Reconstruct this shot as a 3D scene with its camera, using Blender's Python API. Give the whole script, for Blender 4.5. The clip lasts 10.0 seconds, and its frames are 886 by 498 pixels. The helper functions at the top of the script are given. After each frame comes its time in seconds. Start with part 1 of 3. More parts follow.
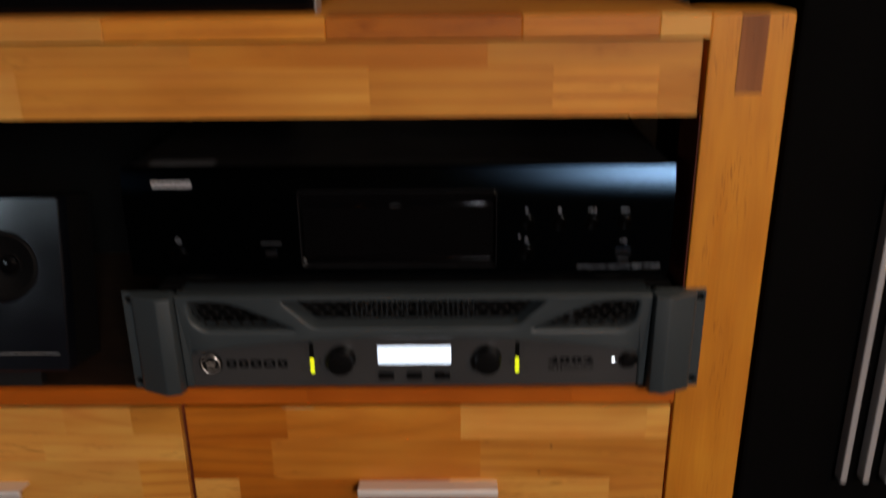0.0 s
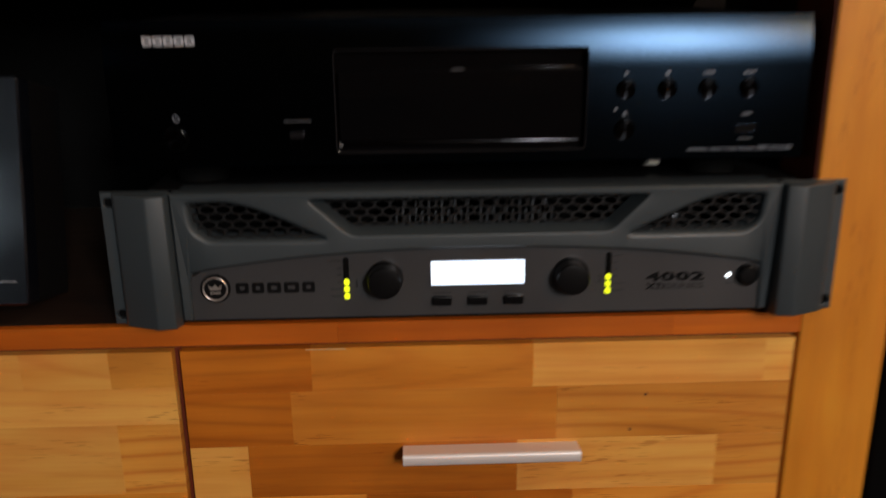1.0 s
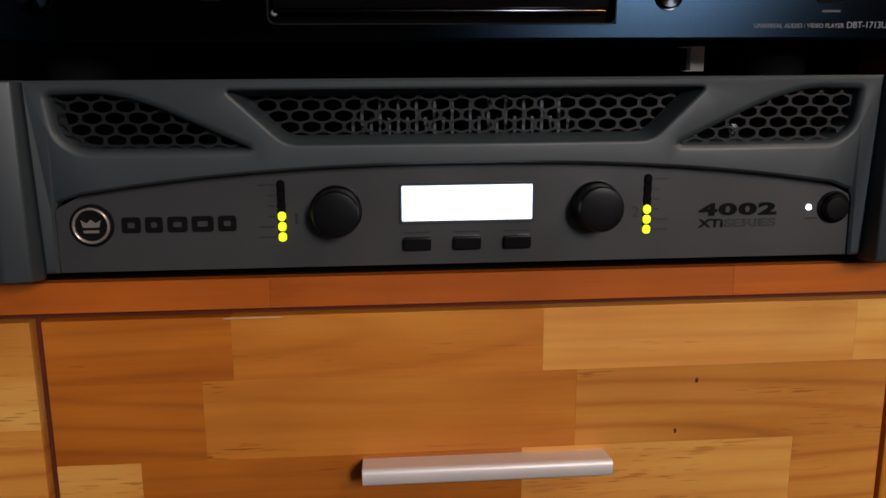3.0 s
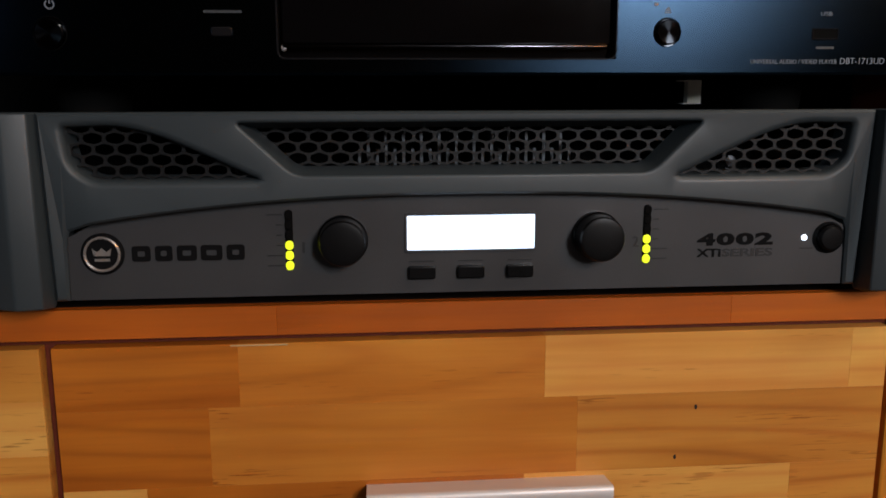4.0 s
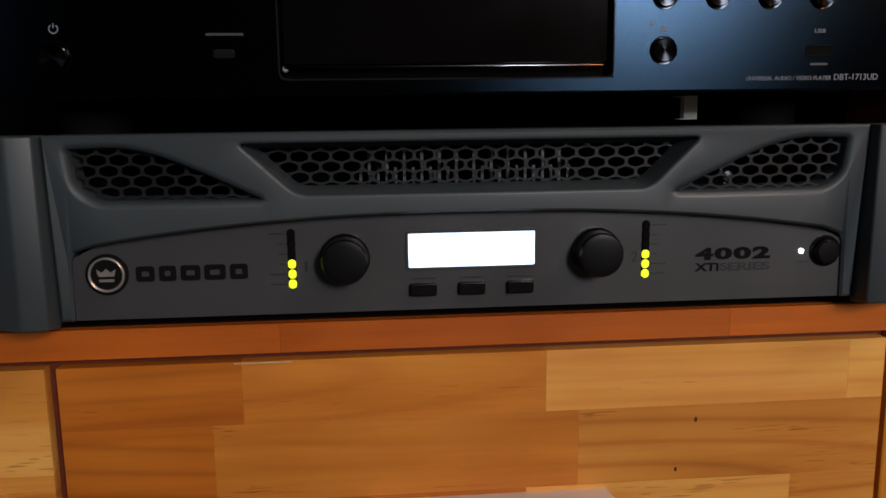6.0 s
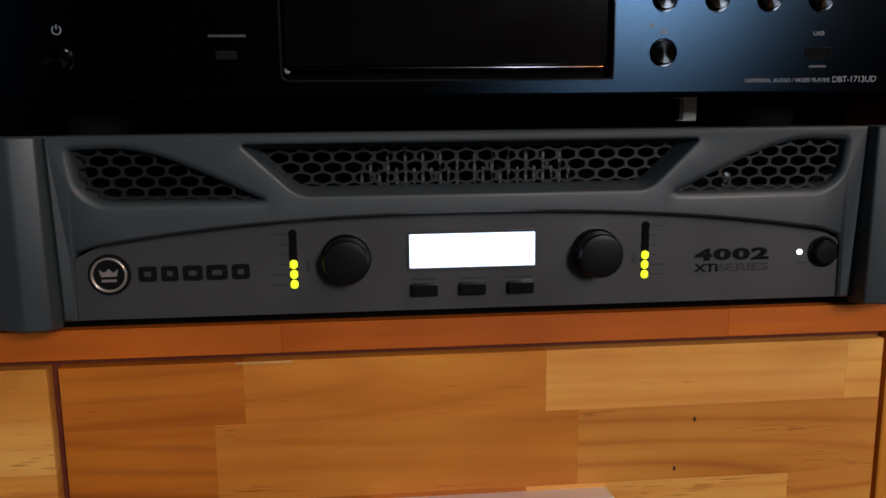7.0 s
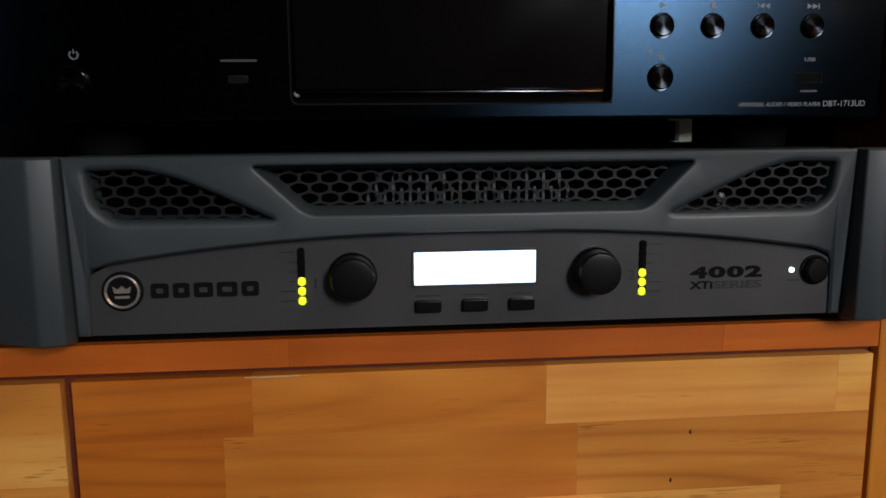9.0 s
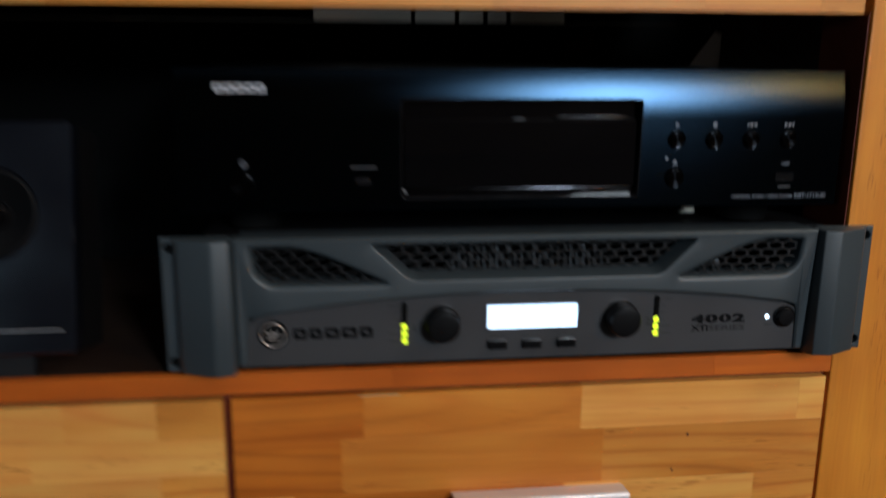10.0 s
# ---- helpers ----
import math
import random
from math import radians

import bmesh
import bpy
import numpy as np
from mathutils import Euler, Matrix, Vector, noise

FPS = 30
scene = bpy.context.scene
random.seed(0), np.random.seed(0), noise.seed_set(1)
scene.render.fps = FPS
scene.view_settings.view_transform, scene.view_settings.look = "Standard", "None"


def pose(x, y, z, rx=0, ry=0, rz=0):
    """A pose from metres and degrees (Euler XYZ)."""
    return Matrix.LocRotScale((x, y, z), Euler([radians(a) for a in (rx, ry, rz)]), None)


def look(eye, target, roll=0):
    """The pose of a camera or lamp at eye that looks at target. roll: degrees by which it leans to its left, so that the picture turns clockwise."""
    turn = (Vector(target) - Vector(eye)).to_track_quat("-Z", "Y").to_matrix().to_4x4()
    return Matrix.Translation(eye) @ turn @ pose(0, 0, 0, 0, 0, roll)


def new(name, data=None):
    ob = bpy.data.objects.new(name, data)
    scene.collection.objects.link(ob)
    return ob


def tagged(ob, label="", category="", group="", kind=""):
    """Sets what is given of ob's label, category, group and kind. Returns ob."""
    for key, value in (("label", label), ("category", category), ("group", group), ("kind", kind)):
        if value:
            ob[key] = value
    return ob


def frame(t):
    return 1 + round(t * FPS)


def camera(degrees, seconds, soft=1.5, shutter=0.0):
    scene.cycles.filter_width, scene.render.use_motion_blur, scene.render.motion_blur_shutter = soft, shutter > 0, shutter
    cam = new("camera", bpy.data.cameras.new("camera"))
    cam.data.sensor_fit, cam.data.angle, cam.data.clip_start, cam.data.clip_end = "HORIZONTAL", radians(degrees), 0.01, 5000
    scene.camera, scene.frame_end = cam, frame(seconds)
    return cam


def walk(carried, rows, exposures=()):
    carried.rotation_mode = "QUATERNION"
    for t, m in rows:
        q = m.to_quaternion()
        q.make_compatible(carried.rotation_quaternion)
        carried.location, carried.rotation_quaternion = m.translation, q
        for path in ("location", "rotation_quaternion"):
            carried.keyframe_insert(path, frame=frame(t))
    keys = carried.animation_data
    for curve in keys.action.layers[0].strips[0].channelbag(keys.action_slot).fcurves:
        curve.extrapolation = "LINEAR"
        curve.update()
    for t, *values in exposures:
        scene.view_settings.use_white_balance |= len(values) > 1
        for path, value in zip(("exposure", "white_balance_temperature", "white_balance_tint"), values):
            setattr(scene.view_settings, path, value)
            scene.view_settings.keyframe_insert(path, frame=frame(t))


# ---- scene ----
cam = camera(55.0, 10.0, soft=1.6, shutter=0.7)
PATH = [
    (0, (0.033, -0.641, 0.826), (0.01, 1.226, 0.111), -0.6),
    (0.1, (0.026, -0.640, 0.806), (0.027, 1.231, 0.100), -0.8),
    (0.3, (0.009, -0.634, 0.803), (0.029, 1.244, 0.115), -0.4),
    (0.5, (-0.002, -0.625, 0.771), (0.009, 1.249, 0.072), -2.0),
    (0.7, (-0.021, -0.596, 0.721), (0.03, 1.313, 0.128), -1.6),
    (1, (-0.04, -0.534, 0.668), (0.021, 1.374, 0.074), -0.6),
    (1.2, (-0.047, -0.495, 0.639), (0.036, 1.415, 0.05), -1.7),
    (1.5, (-0.049, -0.452, 0.608), (0.016, 1.454, 0.003), 0.5),
    (1.8, (-0.054, -0.427, 0.579), (0.05, 1.5, 0.052), -0.7),
    (2, (-0.053, -0.415, 0.582), (0.091, 1.502, 0.032), -0.4),
    (2.2, (-0.05, -0.411, 0.561), (0.109, 1.527, 0.095), -0.4),
    (3.3, (-0.043, -0.395, 0.55), (0.112, 1.556, 0.136), -0.3),
    (3.5, (-0.046, -0.398, 0.55), (0.123, 1.555, 0.154), 0.1),
    (4, (-0.049, -0.404, 0.555), (0.123, 1.553, 0.179), -0.1),
    (4.5, (-0.05, -0.406, 0.56), (0.121, 1.552, 0.192), -0.4),
    (5, (-0.052, -0.407, 0.561), (0.124, 1.552, 0.196), -0.5),
    (5.5, (-0.051, -0.407, 0.56), (0.126, 1.553, 0.202), -0.6),
    (7, (-0.053, -0.409, 0.562), (0.132, 1.549, 0.199), -0.5),
    (7.5, (-0.055, -0.411, 0.562), (0.134, 1.55, 0.214), -0.4),
    (8, (-0.057, -0.412, 0.564), (0.14, 1.55, 0.224), -0.2),
    (8.5, (-0.055, -0.414, 0.565), (0.13, 1.546, 0.212), -0.3),
    (9, (-0.059, -0.42, 0.569), (0.141, 1.54, 0.225), -0.3),
    (9.5, (-0.069, -0.456, 0.606), (0.115, 1.497, 0.213), 0.3),
    (9.6, (-0.068, -0.471, 0.626), (0.098, 1.472, 0.179), 0.2),
    (9.8, (-0.085, -0.504, 0.65), (0.097, 1.417, 0.125), 1.3),
    (10, (-0.128, -0.54, 0.662), (0.111, 1.391, 0.201), 0.5),
]
walk(cam, [(t, look(eye, target, roll)) for t, eye, target, roll in PATH],
     exposures=[(0, -0.22, 7400, 15), (0.7, -0.05, 7400, 15), (1.6, 0.06, 7000, 13), (5.5, 0.0, 6700, 13), (8.5, 0.0, 6450, 10), (9.5, 0.06, 6200, 7), (10, 0.16, 5950, 5)])

# ---- light ----
world = bpy.data.worlds.new("room_air")
scene.world = world
world.use_nodes = True
world.node_tree.nodes["Background"].inputs[0].default_value = (0.5, 0.6, 0.8, 1)
world.node_tree.nodes["Background"].inputs[1].default_value = 0.02

FLOOR = 0.20
WIN2 = (-2.45, -3.2, 1.24, 0.60, 0.42)    # a second, smaller light to its side
SHELF = 0.45
WIN = (1.15, -3.2, 1.66, 0.50, 1.00)      # window behind the camera: x, y, z, width, height


def area(name, x, y, z, target, sx, sy, watts, colour):
    data = bpy.data.lights.new(name, "AREA")
    data.shape, data.size, data.size_y, data.energy, data.color = "RECTANGLE", sx, sy, watts, colour
    ob = new(name, data)
    ob.matrix_world = look((x, y, z), target)
    return ob


area("window_daylight", WIN[0], WIN[1] - 0.03, WIN[2], (WIN[0], 0, WIN[2] - 0.35), WIN[3], WIN[4], 72, (0.90, 0.95, 1.0))
area("window_daylight_side", WIN2[0], WIN2[1] - 0.03, WIN2[2], (WIN2[0], 0, WIN2[2]), WIN2[3], WIN2[4], 8, (0.58, 0.80, 1.0))
CEIL = (1.45, -0.72, 2.25)           # added unseen pendant fill lamp, to one side of the space before the cabinet
area("pendant_fill_light", *CEIL, (CEIL[0], CEIL[1], 0), 0.6, 0.6, 17.6, (1.0, 0.90, 0.74))


# ---- materials ----
def material(name):
    m = bpy.data.materials.new(name)
    m.use_nodes = True
    nt = m.node_tree
    return m, nt, nt.nodes["Principled BSDF"]


def link(nt, a, b):
    nt.links.new(a, b)


def node(nt, kind, **values):
    n = nt.nodes.new(kind)
    for k, v in values.items():
        n.inputs[k.replace("_", " ")].default_value = v
    return n


def coords(nt, scale, spread=0.0):
    tc = nt.nodes.new("ShaderNodeTexCoord")
    mp = nt.nodes.new("ShaderNodeMapping")
    mp.inputs["Scale"].default_value = scale
    link(nt, tc.outputs["Object"], mp.inputs["Vector"])
    if spread:
        info = nt.nodes.new("ShaderNodeObjectInfo")
        mul = nt.nodes.new("ShaderNodeMath")
        mul.operation = "MULTIPLY"
        mul.inputs[1].default_value = spread
        link(nt, info.outputs["Random"], mul.inputs[0])
        link(nt, mul.outputs[0], mp.inputs["Location"])
    return mp.outputs["Vector"]


def ramp(nt, fac, stops):
    r = nt.nodes.new("ShaderNodeValToRGB")
    e = r.color_ramp.elements
    while len(e) < len(stops):
        e.new(0.5)
    for el, (p, c) in zip(e, stops):
        el.position, el.color = p, (*c, 1)
    link(nt, fac, r.inputs["Fac"])
    return r.outputs["Color"]


def mixed(nt, fac, a, b, mode="MIX"):
    m = nt.nodes.new("ShaderNodeMix")
    m.data_type, m.blend_type = "RGBA", mode
    for socket, v in ((m.inputs[0], fac), (m.inputs[6], a), (m.inputs[7], b)):
        if isinstance(v, (int, float)):
            socket.default_value = v
        elif isinstance(v, tuple):
            socket.default_value = (*v, 1)
        else:
            link(nt, v, socket)
    return m.outputs[2]


def bumped(nt, bsdf, height, strength, distance):
    b = nt.nodes.new("ShaderNodeBump")
    b.inputs["Strength"].default_value, b.inputs["Distance"].default_value = strength, distance
    link(nt, height, b.inputs["Height"])
    link(nt, b.outputs["Normal"], bsdf.inputs["Normal"])


def hashed(nt, times):
    """A number from 0 to 1 of each piece's own."""
    info = nt.nodes.new("ShaderNodeObjectInfo")
    mul = nt.nodes.new("ShaderNodeMath")
    mul.operation = "MULTIPLY"
    mul.inputs[1].default_value = times
    link(nt, info.outputs["Random"], mul.inputs[0])
    fr = nt.nodes.new("ShaderNodeMath")
    fr.operation = "FRACT"
    link(nt, mul.outputs[0], fr.inputs[0])
    return fr.outputs[0]


def spanned(nt, value, low, high):
    m = nt.nodes.new("ShaderNodeMapRange")
    m.inputs["To Min"].default_value, m.inputs["To Max"].default_value = low, high
    link(nt, value, m.inputs["Value"])
    return m.outputs["Result"]


def wood(name, light, dark, along="x", gloss=0.42, figure=1.0):
    """Oiled hardwood: an even tone, arched growth rings, clustered dark pores, and a shade of its own for each piece."""
    m, nt, b = material(name)

    def axes(long, across):
        return (long, across, across) if along == "x" else (across, across, long)

    band = node(nt, "ShaderNodeTexNoise", Scale=1.0, Detail=3.0, Roughness=0.55, Distortion=0.8)
    link(nt, coords(nt, axes(4, 42), 37), band.inputs["Vector"])
    grain = node(nt, "ShaderNodeTexNoise", Scale=1.0, Detail=3.0, Roughness=0.6)
    link(nt, coords(nt, axes(16, 520), 11), grain.inputs["Vector"])
    pores = node(nt, "ShaderNodeTexNoise", Scale=1.0, Detail=1.0)
    link(nt, coords(nt, axes(60, 900), 23), pores.inputs["Vector"])
    patch = node(nt, "ShaderNodeTexNoise", Scale=1.0, Detail=2.0, Distortion=0.5)
    link(nt, coords(nt, axes(9, 48), 61), patch.inputs["Vector"])
    blotch = node(nt, "ShaderNodeTexNoise", Scale=1.0, Detail=2.0)
    link(nt, coords(nt, axes(10, 17), 5), blotch.inputs["Vector"])
    # growth rings: long ellipses about a centre of the piece's own
    tc = nt.nodes.new("ShaderNodeTexCoord")
    mp = nt.nodes.new("ShaderNodeMapping")
    mp.inputs["Scale"].default_value = axes(6.5, 46)
    link(nt, tc.outputs["Object"], mp.inputs["Vector"])
    at = nt.nodes.new("ShaderNodeCombineXYZ")
    long_at, across_at = spanned(nt, hashed(nt, 17.3), -1.3, 1.3), spanned(nt, hashed(nt, 31.7), -12.0, -22.0)
    link(nt, long_at if along == "x" else spanned(nt, hashed(nt, 31.7), -14.0, -8.0), at.inputs[0])
    link(nt, across_at if along == "x" else long_at, at.inputs[2])
    link(nt, at.outputs[0], mp.inputs["Location"])
    wave = node(nt, "ShaderNodeTexWave", Scale=0.55, Distortion=2.6, Detail=2.0, Detail_Scale=0.6)
    wave.wave_type, wave.rings_direction = "RINGS", "Y"
    link(nt, mp.outputs["Vector"], wave.inputs["Vector"])
    c = mixed(nt, ramp(nt, band.outputs["Fac"], [(0.30, (0, 0, 0)), (0.70, (1, 1, 1))]), dark, light)
    c = mixed(nt, 0.42, c, ramp(nt, blotch.outputs["Fac"], [(0.35, (0.36, 0.33, 0.29)), (0.65, (0.60, 0.61, 0.62))]), "OVERLAY")
    rings = ramp(nt, wave.outputs["Fac"], [(0.0, (0.27, 0.22, 0.17)), (0.13, (0.43, 0.41, 0.39)), (0.45, (0.53, 0.53, 0.52)), (1.0, (0.57, 0.57, 0.58))])
    c = mixed(nt, spanned(nt, hashed(nt, 7.9), 0.04 * figure, 0.46 * figure), c, rings, "OVERLAY")
    c = mixed(nt, 0.15, c, ramp(nt, grain.outputs["Fac"], [(0.3, (0.36, 0.33, 0.3)), (0.7, (0.66, 0.66, 0.65))]), "OVERLAY")
    where = ramp(nt, patch.outputs["Fac"], [(0.53, (0, 0, 0)), (0.68, (1, 1, 1))])
    dash = ramp(nt, pores.outputs["Fac"], [(0.60, (0, 0, 0)), (0.68, (0.75, 0.75, 0.75))])
    c = mixed(nt, mixed(nt, 1.0, where, dash, "MULTIPLY"), c, (dark[0] * 0.5, dark[1] * 0.36, dark[2] * 0.30))
    tone = ramp(nt, hashed(nt, 1.0), [(0.0, (0.88, 0.85, 0.82)), (1.0, (1.07, 1.08, 1.10))])
    c = mixed(nt, 1.0, c, tone, "MULTIPLY")
    link(nt, c, b.inputs["Base Color"])
    b.inputs["Specular IOR Level"].default_value = 0.34
    link(nt, ramp(nt, grain.outputs["Fac"], [(0.3, (gloss + 0.08,) * 3), (0.7, (gloss - 0.05,) * 3)]), b.inputs["Roughness"])
    bumped(nt, b, grain.outputs["Fac"], 0.10, 0.0005)
    return m


def paint(name, colour, rough, metal=0.0, speck=0.06, grain=900, bump=0.05, sheen=0.5):
    m, nt, b = material(name)
    n1 = node(nt, "ShaderNodeTexNoise", Scale=grain, Detail=2.0)
    link(nt, coords(nt, (1, 1, 1)), n1.inputs["Vector"])
    n2 = node(nt, "ShaderNodeTexNoise", Scale=14.0, Detail=4.0)
    link(nt, coords(nt, (1, 1, 1)), n2.inputs["Vector"])
    lo, hi = tuple(v * (1 - speck) for v in colour), tuple(v * (1 + speck) for v in colour)
    c = mixed(nt, n1.outputs["Fac"], lo, hi)
    c = mixed(nt, 0.25, c, mixed(nt, n2.outputs["Fac"], tuple(v * 0.7 for v in colour), tuple(v * 1.2 for v in colour)))
    link(nt, c, b.inputs["Base Color"])
    b.inputs["Metallic"].default_value = metal
    b.inputs["Specular IOR Level"].default_value = sheen
    link(nt, ramp(nt, n2.outputs["Fac"], [(0.3, (max(rough - 0.06, 0.02),) * 3), (0.7, (rough + 0.06,) * 3)]), b.inputs["Roughness"])
    if bump:
        bumped(nt, b, n1.outputs["Fac"], bump, 0.0003)
    return m


def glowing(name, colour, strength):
    m, nt, b = material(name)
    b.inputs["Base Color"].default_value = (*[v * 0.6 for v in colour], 1)
    b.inputs["Emission Color"].default_value = (*colour, 1)
    b.inputs["Emission Strength"].default_value = strength
    return m


def brushed(name, colour, rough, stretch):
    """Dark anodised aluminium, brushed along x, so that lights smear upwards and downwards."""
    m, nt, b = material(name)
    n = node(nt, "ShaderNodeTexNoise", Scale=1.0, Detail=3.0, Roughness=0.7)
    link(nt, coords(nt, (14, 500, 2600)), n.inputs["Vector"])
    g = nt.nodes.new("ShaderNodeBsdfAnisotropic")
    g.distribution = "BECKMANN"
    link(nt, mixed(nt, n.outputs["Fac"], tuple(v * 0.9 for v in colour), tuple(v * 1.1 for v in colour)), g.inputs["Color"])
    link(nt, ramp(nt, n.outputs["Fac"], [(0.3, (rough - 0.008,) * 3), (0.7, (rough + 0.008,) * 3)]), g.inputs["Roughness"])
    g.inputs["Anisotropy"].default_value = stretch
    t = nt.nodes.new("ShaderNodeCombineXYZ")
    t.inputs[0].default_value = 1.0
    link(nt, t.outputs[0], g.inputs["Tangent"])
    nt.nodes.remove(b)
    link(nt, g.outputs[0], nt.nodes["Material Output"].inputs["Surface"])
    return m


def turned(name, colour, rough):
    """Spun metal, with rings round the piece's own axis."""
    m, nt, b = material(name)
    b.inputs["Base Color"].default_value = (*colour, 1)
    b.inputs["Metallic"].default_value = 1.0
    b.inputs["Roughness"].default_value = rough
    b.inputs["Anisotropic"].default_value = 0.9
    t = nt.nodes.new("ShaderNodeTangent")
    b.inputs["Anisotropic Rotation"].default_value = 0.25
    t.direction_type, t.axis = "RADIAL", "Y"
    link(nt, t.outputs[0], b.inputs["Tangent"])
    return m


OAK_LIGHT = wood("oak_pale", (0.740, 0.365, 0.0861), (0.660, 0.288, 0.0558), figure=0.65)
OAK_MID = wood("oak_honey", (0.660, 0.252, 0.0369), (0.550, 0.184, 0.0213))
OAK_DARK = wood("oak_russet", (0.500, 0.151, 0.0148), (0.380, 0.097, 0.0082))
OAK_TAN = wood("oak_tan", (0.660, 0.284, 0.0525), (0.560, 0.216, 0.0328), figure=1.5)
# dark red: shade of the gaps and inner post side, as colour
GAP_SHADE = wood("dark_red_gap_shade", (0.16, 0.026, 0.009), (0.11, 0.018, 0.006), "x", 0.6)
OAK_EDGE = wood("oak_shelf_edge", (0.540, 0.128, 0.0115), (0.450, 0.097, 0.0082), figure=0.3)
OAK_UP = wood("oak_upright", (0.630, 0.251, 0.0283), (0.540, 0.192, 0.0189), "z", figure=0.5)
# near-black: the open compartment's shade is put into the wood colour
SHADED_INSIDE = wood("shaded_oak_inside", (0.022, 0.010, 0.005), (0.014, 0.006, 0.003), "x", 0.6)
OAK_TENON = wood("oak_end_grain", (0.31, 0.105, 0.030), (0.20, 0.065, 0.018), "z", 0.6)
GREY_SHELL = paint("grey_moulded_shell", (0.031, 0.0405, 0.046), 0.47, 0.0, 0.10, 1500, 0.10)
GREY_PLATE = paint("grey_metallic_plate", (0.073, 0.0735, 0.077), 0.36, 0.45, 0.12, 2200, 0.06)
STEEL_BLACK = paint("black_steel", (0.006, 0.006, 0.0065), 0.45, 0.0, 0.1, 1200, 0.08, sheen=0.2)
RUBBER = paint("black_rubber", (0.006, 0.006, 0.0065), 0.55, 0.0, 0.1, 800, 0.06, sheen=0.2)
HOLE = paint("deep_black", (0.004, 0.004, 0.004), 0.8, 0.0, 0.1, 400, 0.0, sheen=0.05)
MESH_METAL = paint("dark_grille_metal", (0.014, 0.0143, 0.015), 0.42, 0.5, 0.15, 900, 0.05)
FIN_METAL = paint("heatsink_aluminium", (0.085, 0.096, 0.108), 0.38, 0.8, 0.1, 600, 0.05)
SILVER = paint("satin_silver", (0.34, 0.33, 0.33), 0.35, 0.4, 0.05, 1200, 0.03)
HANDLE_METAL = paint("satin_aluminium_pull", (0.74, 0.68, 0.66), 0.42, 0.3, 0.04, 1500, 0.03)
BADGE_SILVER = paint("polished_badge_silver", (0.42, 0.38, 0.355), 0.27, 0.6, 0.10, 700, 0.05)
INK = paint("black_print", (0.004, 0.004, 0.0045), 0.75, 0.0, 0.05, 500, 0.0, sheen=0.1)
INK_SOFT = paint("grey_print", (0.012, 0.012, 0.0135), 0.5, 0.0, 0.05, 500, 0.0)
NAME_PRINT = paint("silver_print", (0.36, 0.37, 0.40), 0.5, 0.0, 0.05, 500, 0.0)
PRINT_WHITE = paint("white_print", (0.15, 0.17, 0.205), 0.5, 0.0, 0.05, 500, 0.0)
PRINT_DIM = paint("dim_print", (0.034, 0.037, 0.043), 0.5, 0.0, 0.05, 500, 0.0)
PLAYER_FACE = brushed("black_brushed_aluminium", (0.0172, 0.0335, 0.056), 0.26, 0.18)
GLOSS = paint("gloss_black_acrylic", (0.002, 0.002, 0.0024), 0.06, 0.0, 0.05, 300, 0.0, sheen=0.22)
GLOSS_EDGE = paint("polished_black_edge", (0.014, 0.014, 0.016), 0.14, 0.4, 0.05, 300, 0.0)
LIP_EDGE = paint("bright_tray_edge", (0.045, 0.047, 0.052), 0.16, 1.0, 0.05, 300, 0.0)
BUTTON_METAL = turned("spun_dark_metal", (0.022, 0.025, 0.030), 0.15)
KNOB = paint("black_knob_plastic", (0.003, 0.003, 0.0034), 0.33, 0.0, 0.08, 900, 0.04, sheen=0.22)
LCD_GLOW = glowing("lcd_backlight", (0.63, 0.79, 1.0), 1.75)
LED_ON = glowing("led_yellow_green", (0.66, 0.80, 0.02), 1.25)
LED_WHITE = glowing("led_cool_white", (0.72, 0.86, 1.0), 5.0)
SPEAKER_FACE = paint("slate_satin_baffle", (0.004, 0.005, 0.008), 0.17, 0.0, 0.08, 1100, 0.02, sheen=0.9)
CONE = paint("black_paper_cone", (0.003, 0.003, 0.0035), 0.8, 0.0, 0.1, 300, 0.1, sheen=0.15)
CLOTH = paint("black_grille_cloth", (0.0016, 0.0015, 0.0016), 0.9, 0.0, 0.25, 2500, 0.3, sheen=0.05)
STRIP = paint("pale_aluminium_strip", (0.52, 0.51, 0.53), 0.35, 0.5, 0.04, 900, 0.03)
PAPER = paint("pale_grey_paper", (0.80, 0.77, 0.66), 0.7, 0.0, 0.06, 500, 0.05)
TAG = paint("pale_tag_paper", (0.55, 0.53, 0.46), 0.8, 0.0, 0.06, 500, 0.05)
PLASTER = paint("grey_plaster", (0.13, 0.12, 0.11), 0.9, 0.0, 0.06, 120, 0.2)
BACK_WALL = paint("beige_wall", (0.07, 0.063, 0.052), 0.9, 0.0, 0.08, 120, 0.2)
CARPET = paint("dark_brown_carpet", (0.026, 0.017, 0.012), 0.95, 0.0, 0.3, 260, 0.4, sheen=0.02)
CEILING = paint("white_ceiling", (0.22, 0.215, 0.21), 0.9, 0.0, 0.04, 120, 0.2)
SHADE = glowing("warm_lamp_shade", (1.0, 0.36, 0.06), 120.0)


# ---- mesh helpers ----
PLACE = {}


def thing(name, base, label, category, group="", kind=""):
    ob = new(name)
    ob.empty_display_size = 0.05
    ob.location = base
    PLACE[ob.name] = Vector(base)
    return tagged(ob, label, category, group, kind)


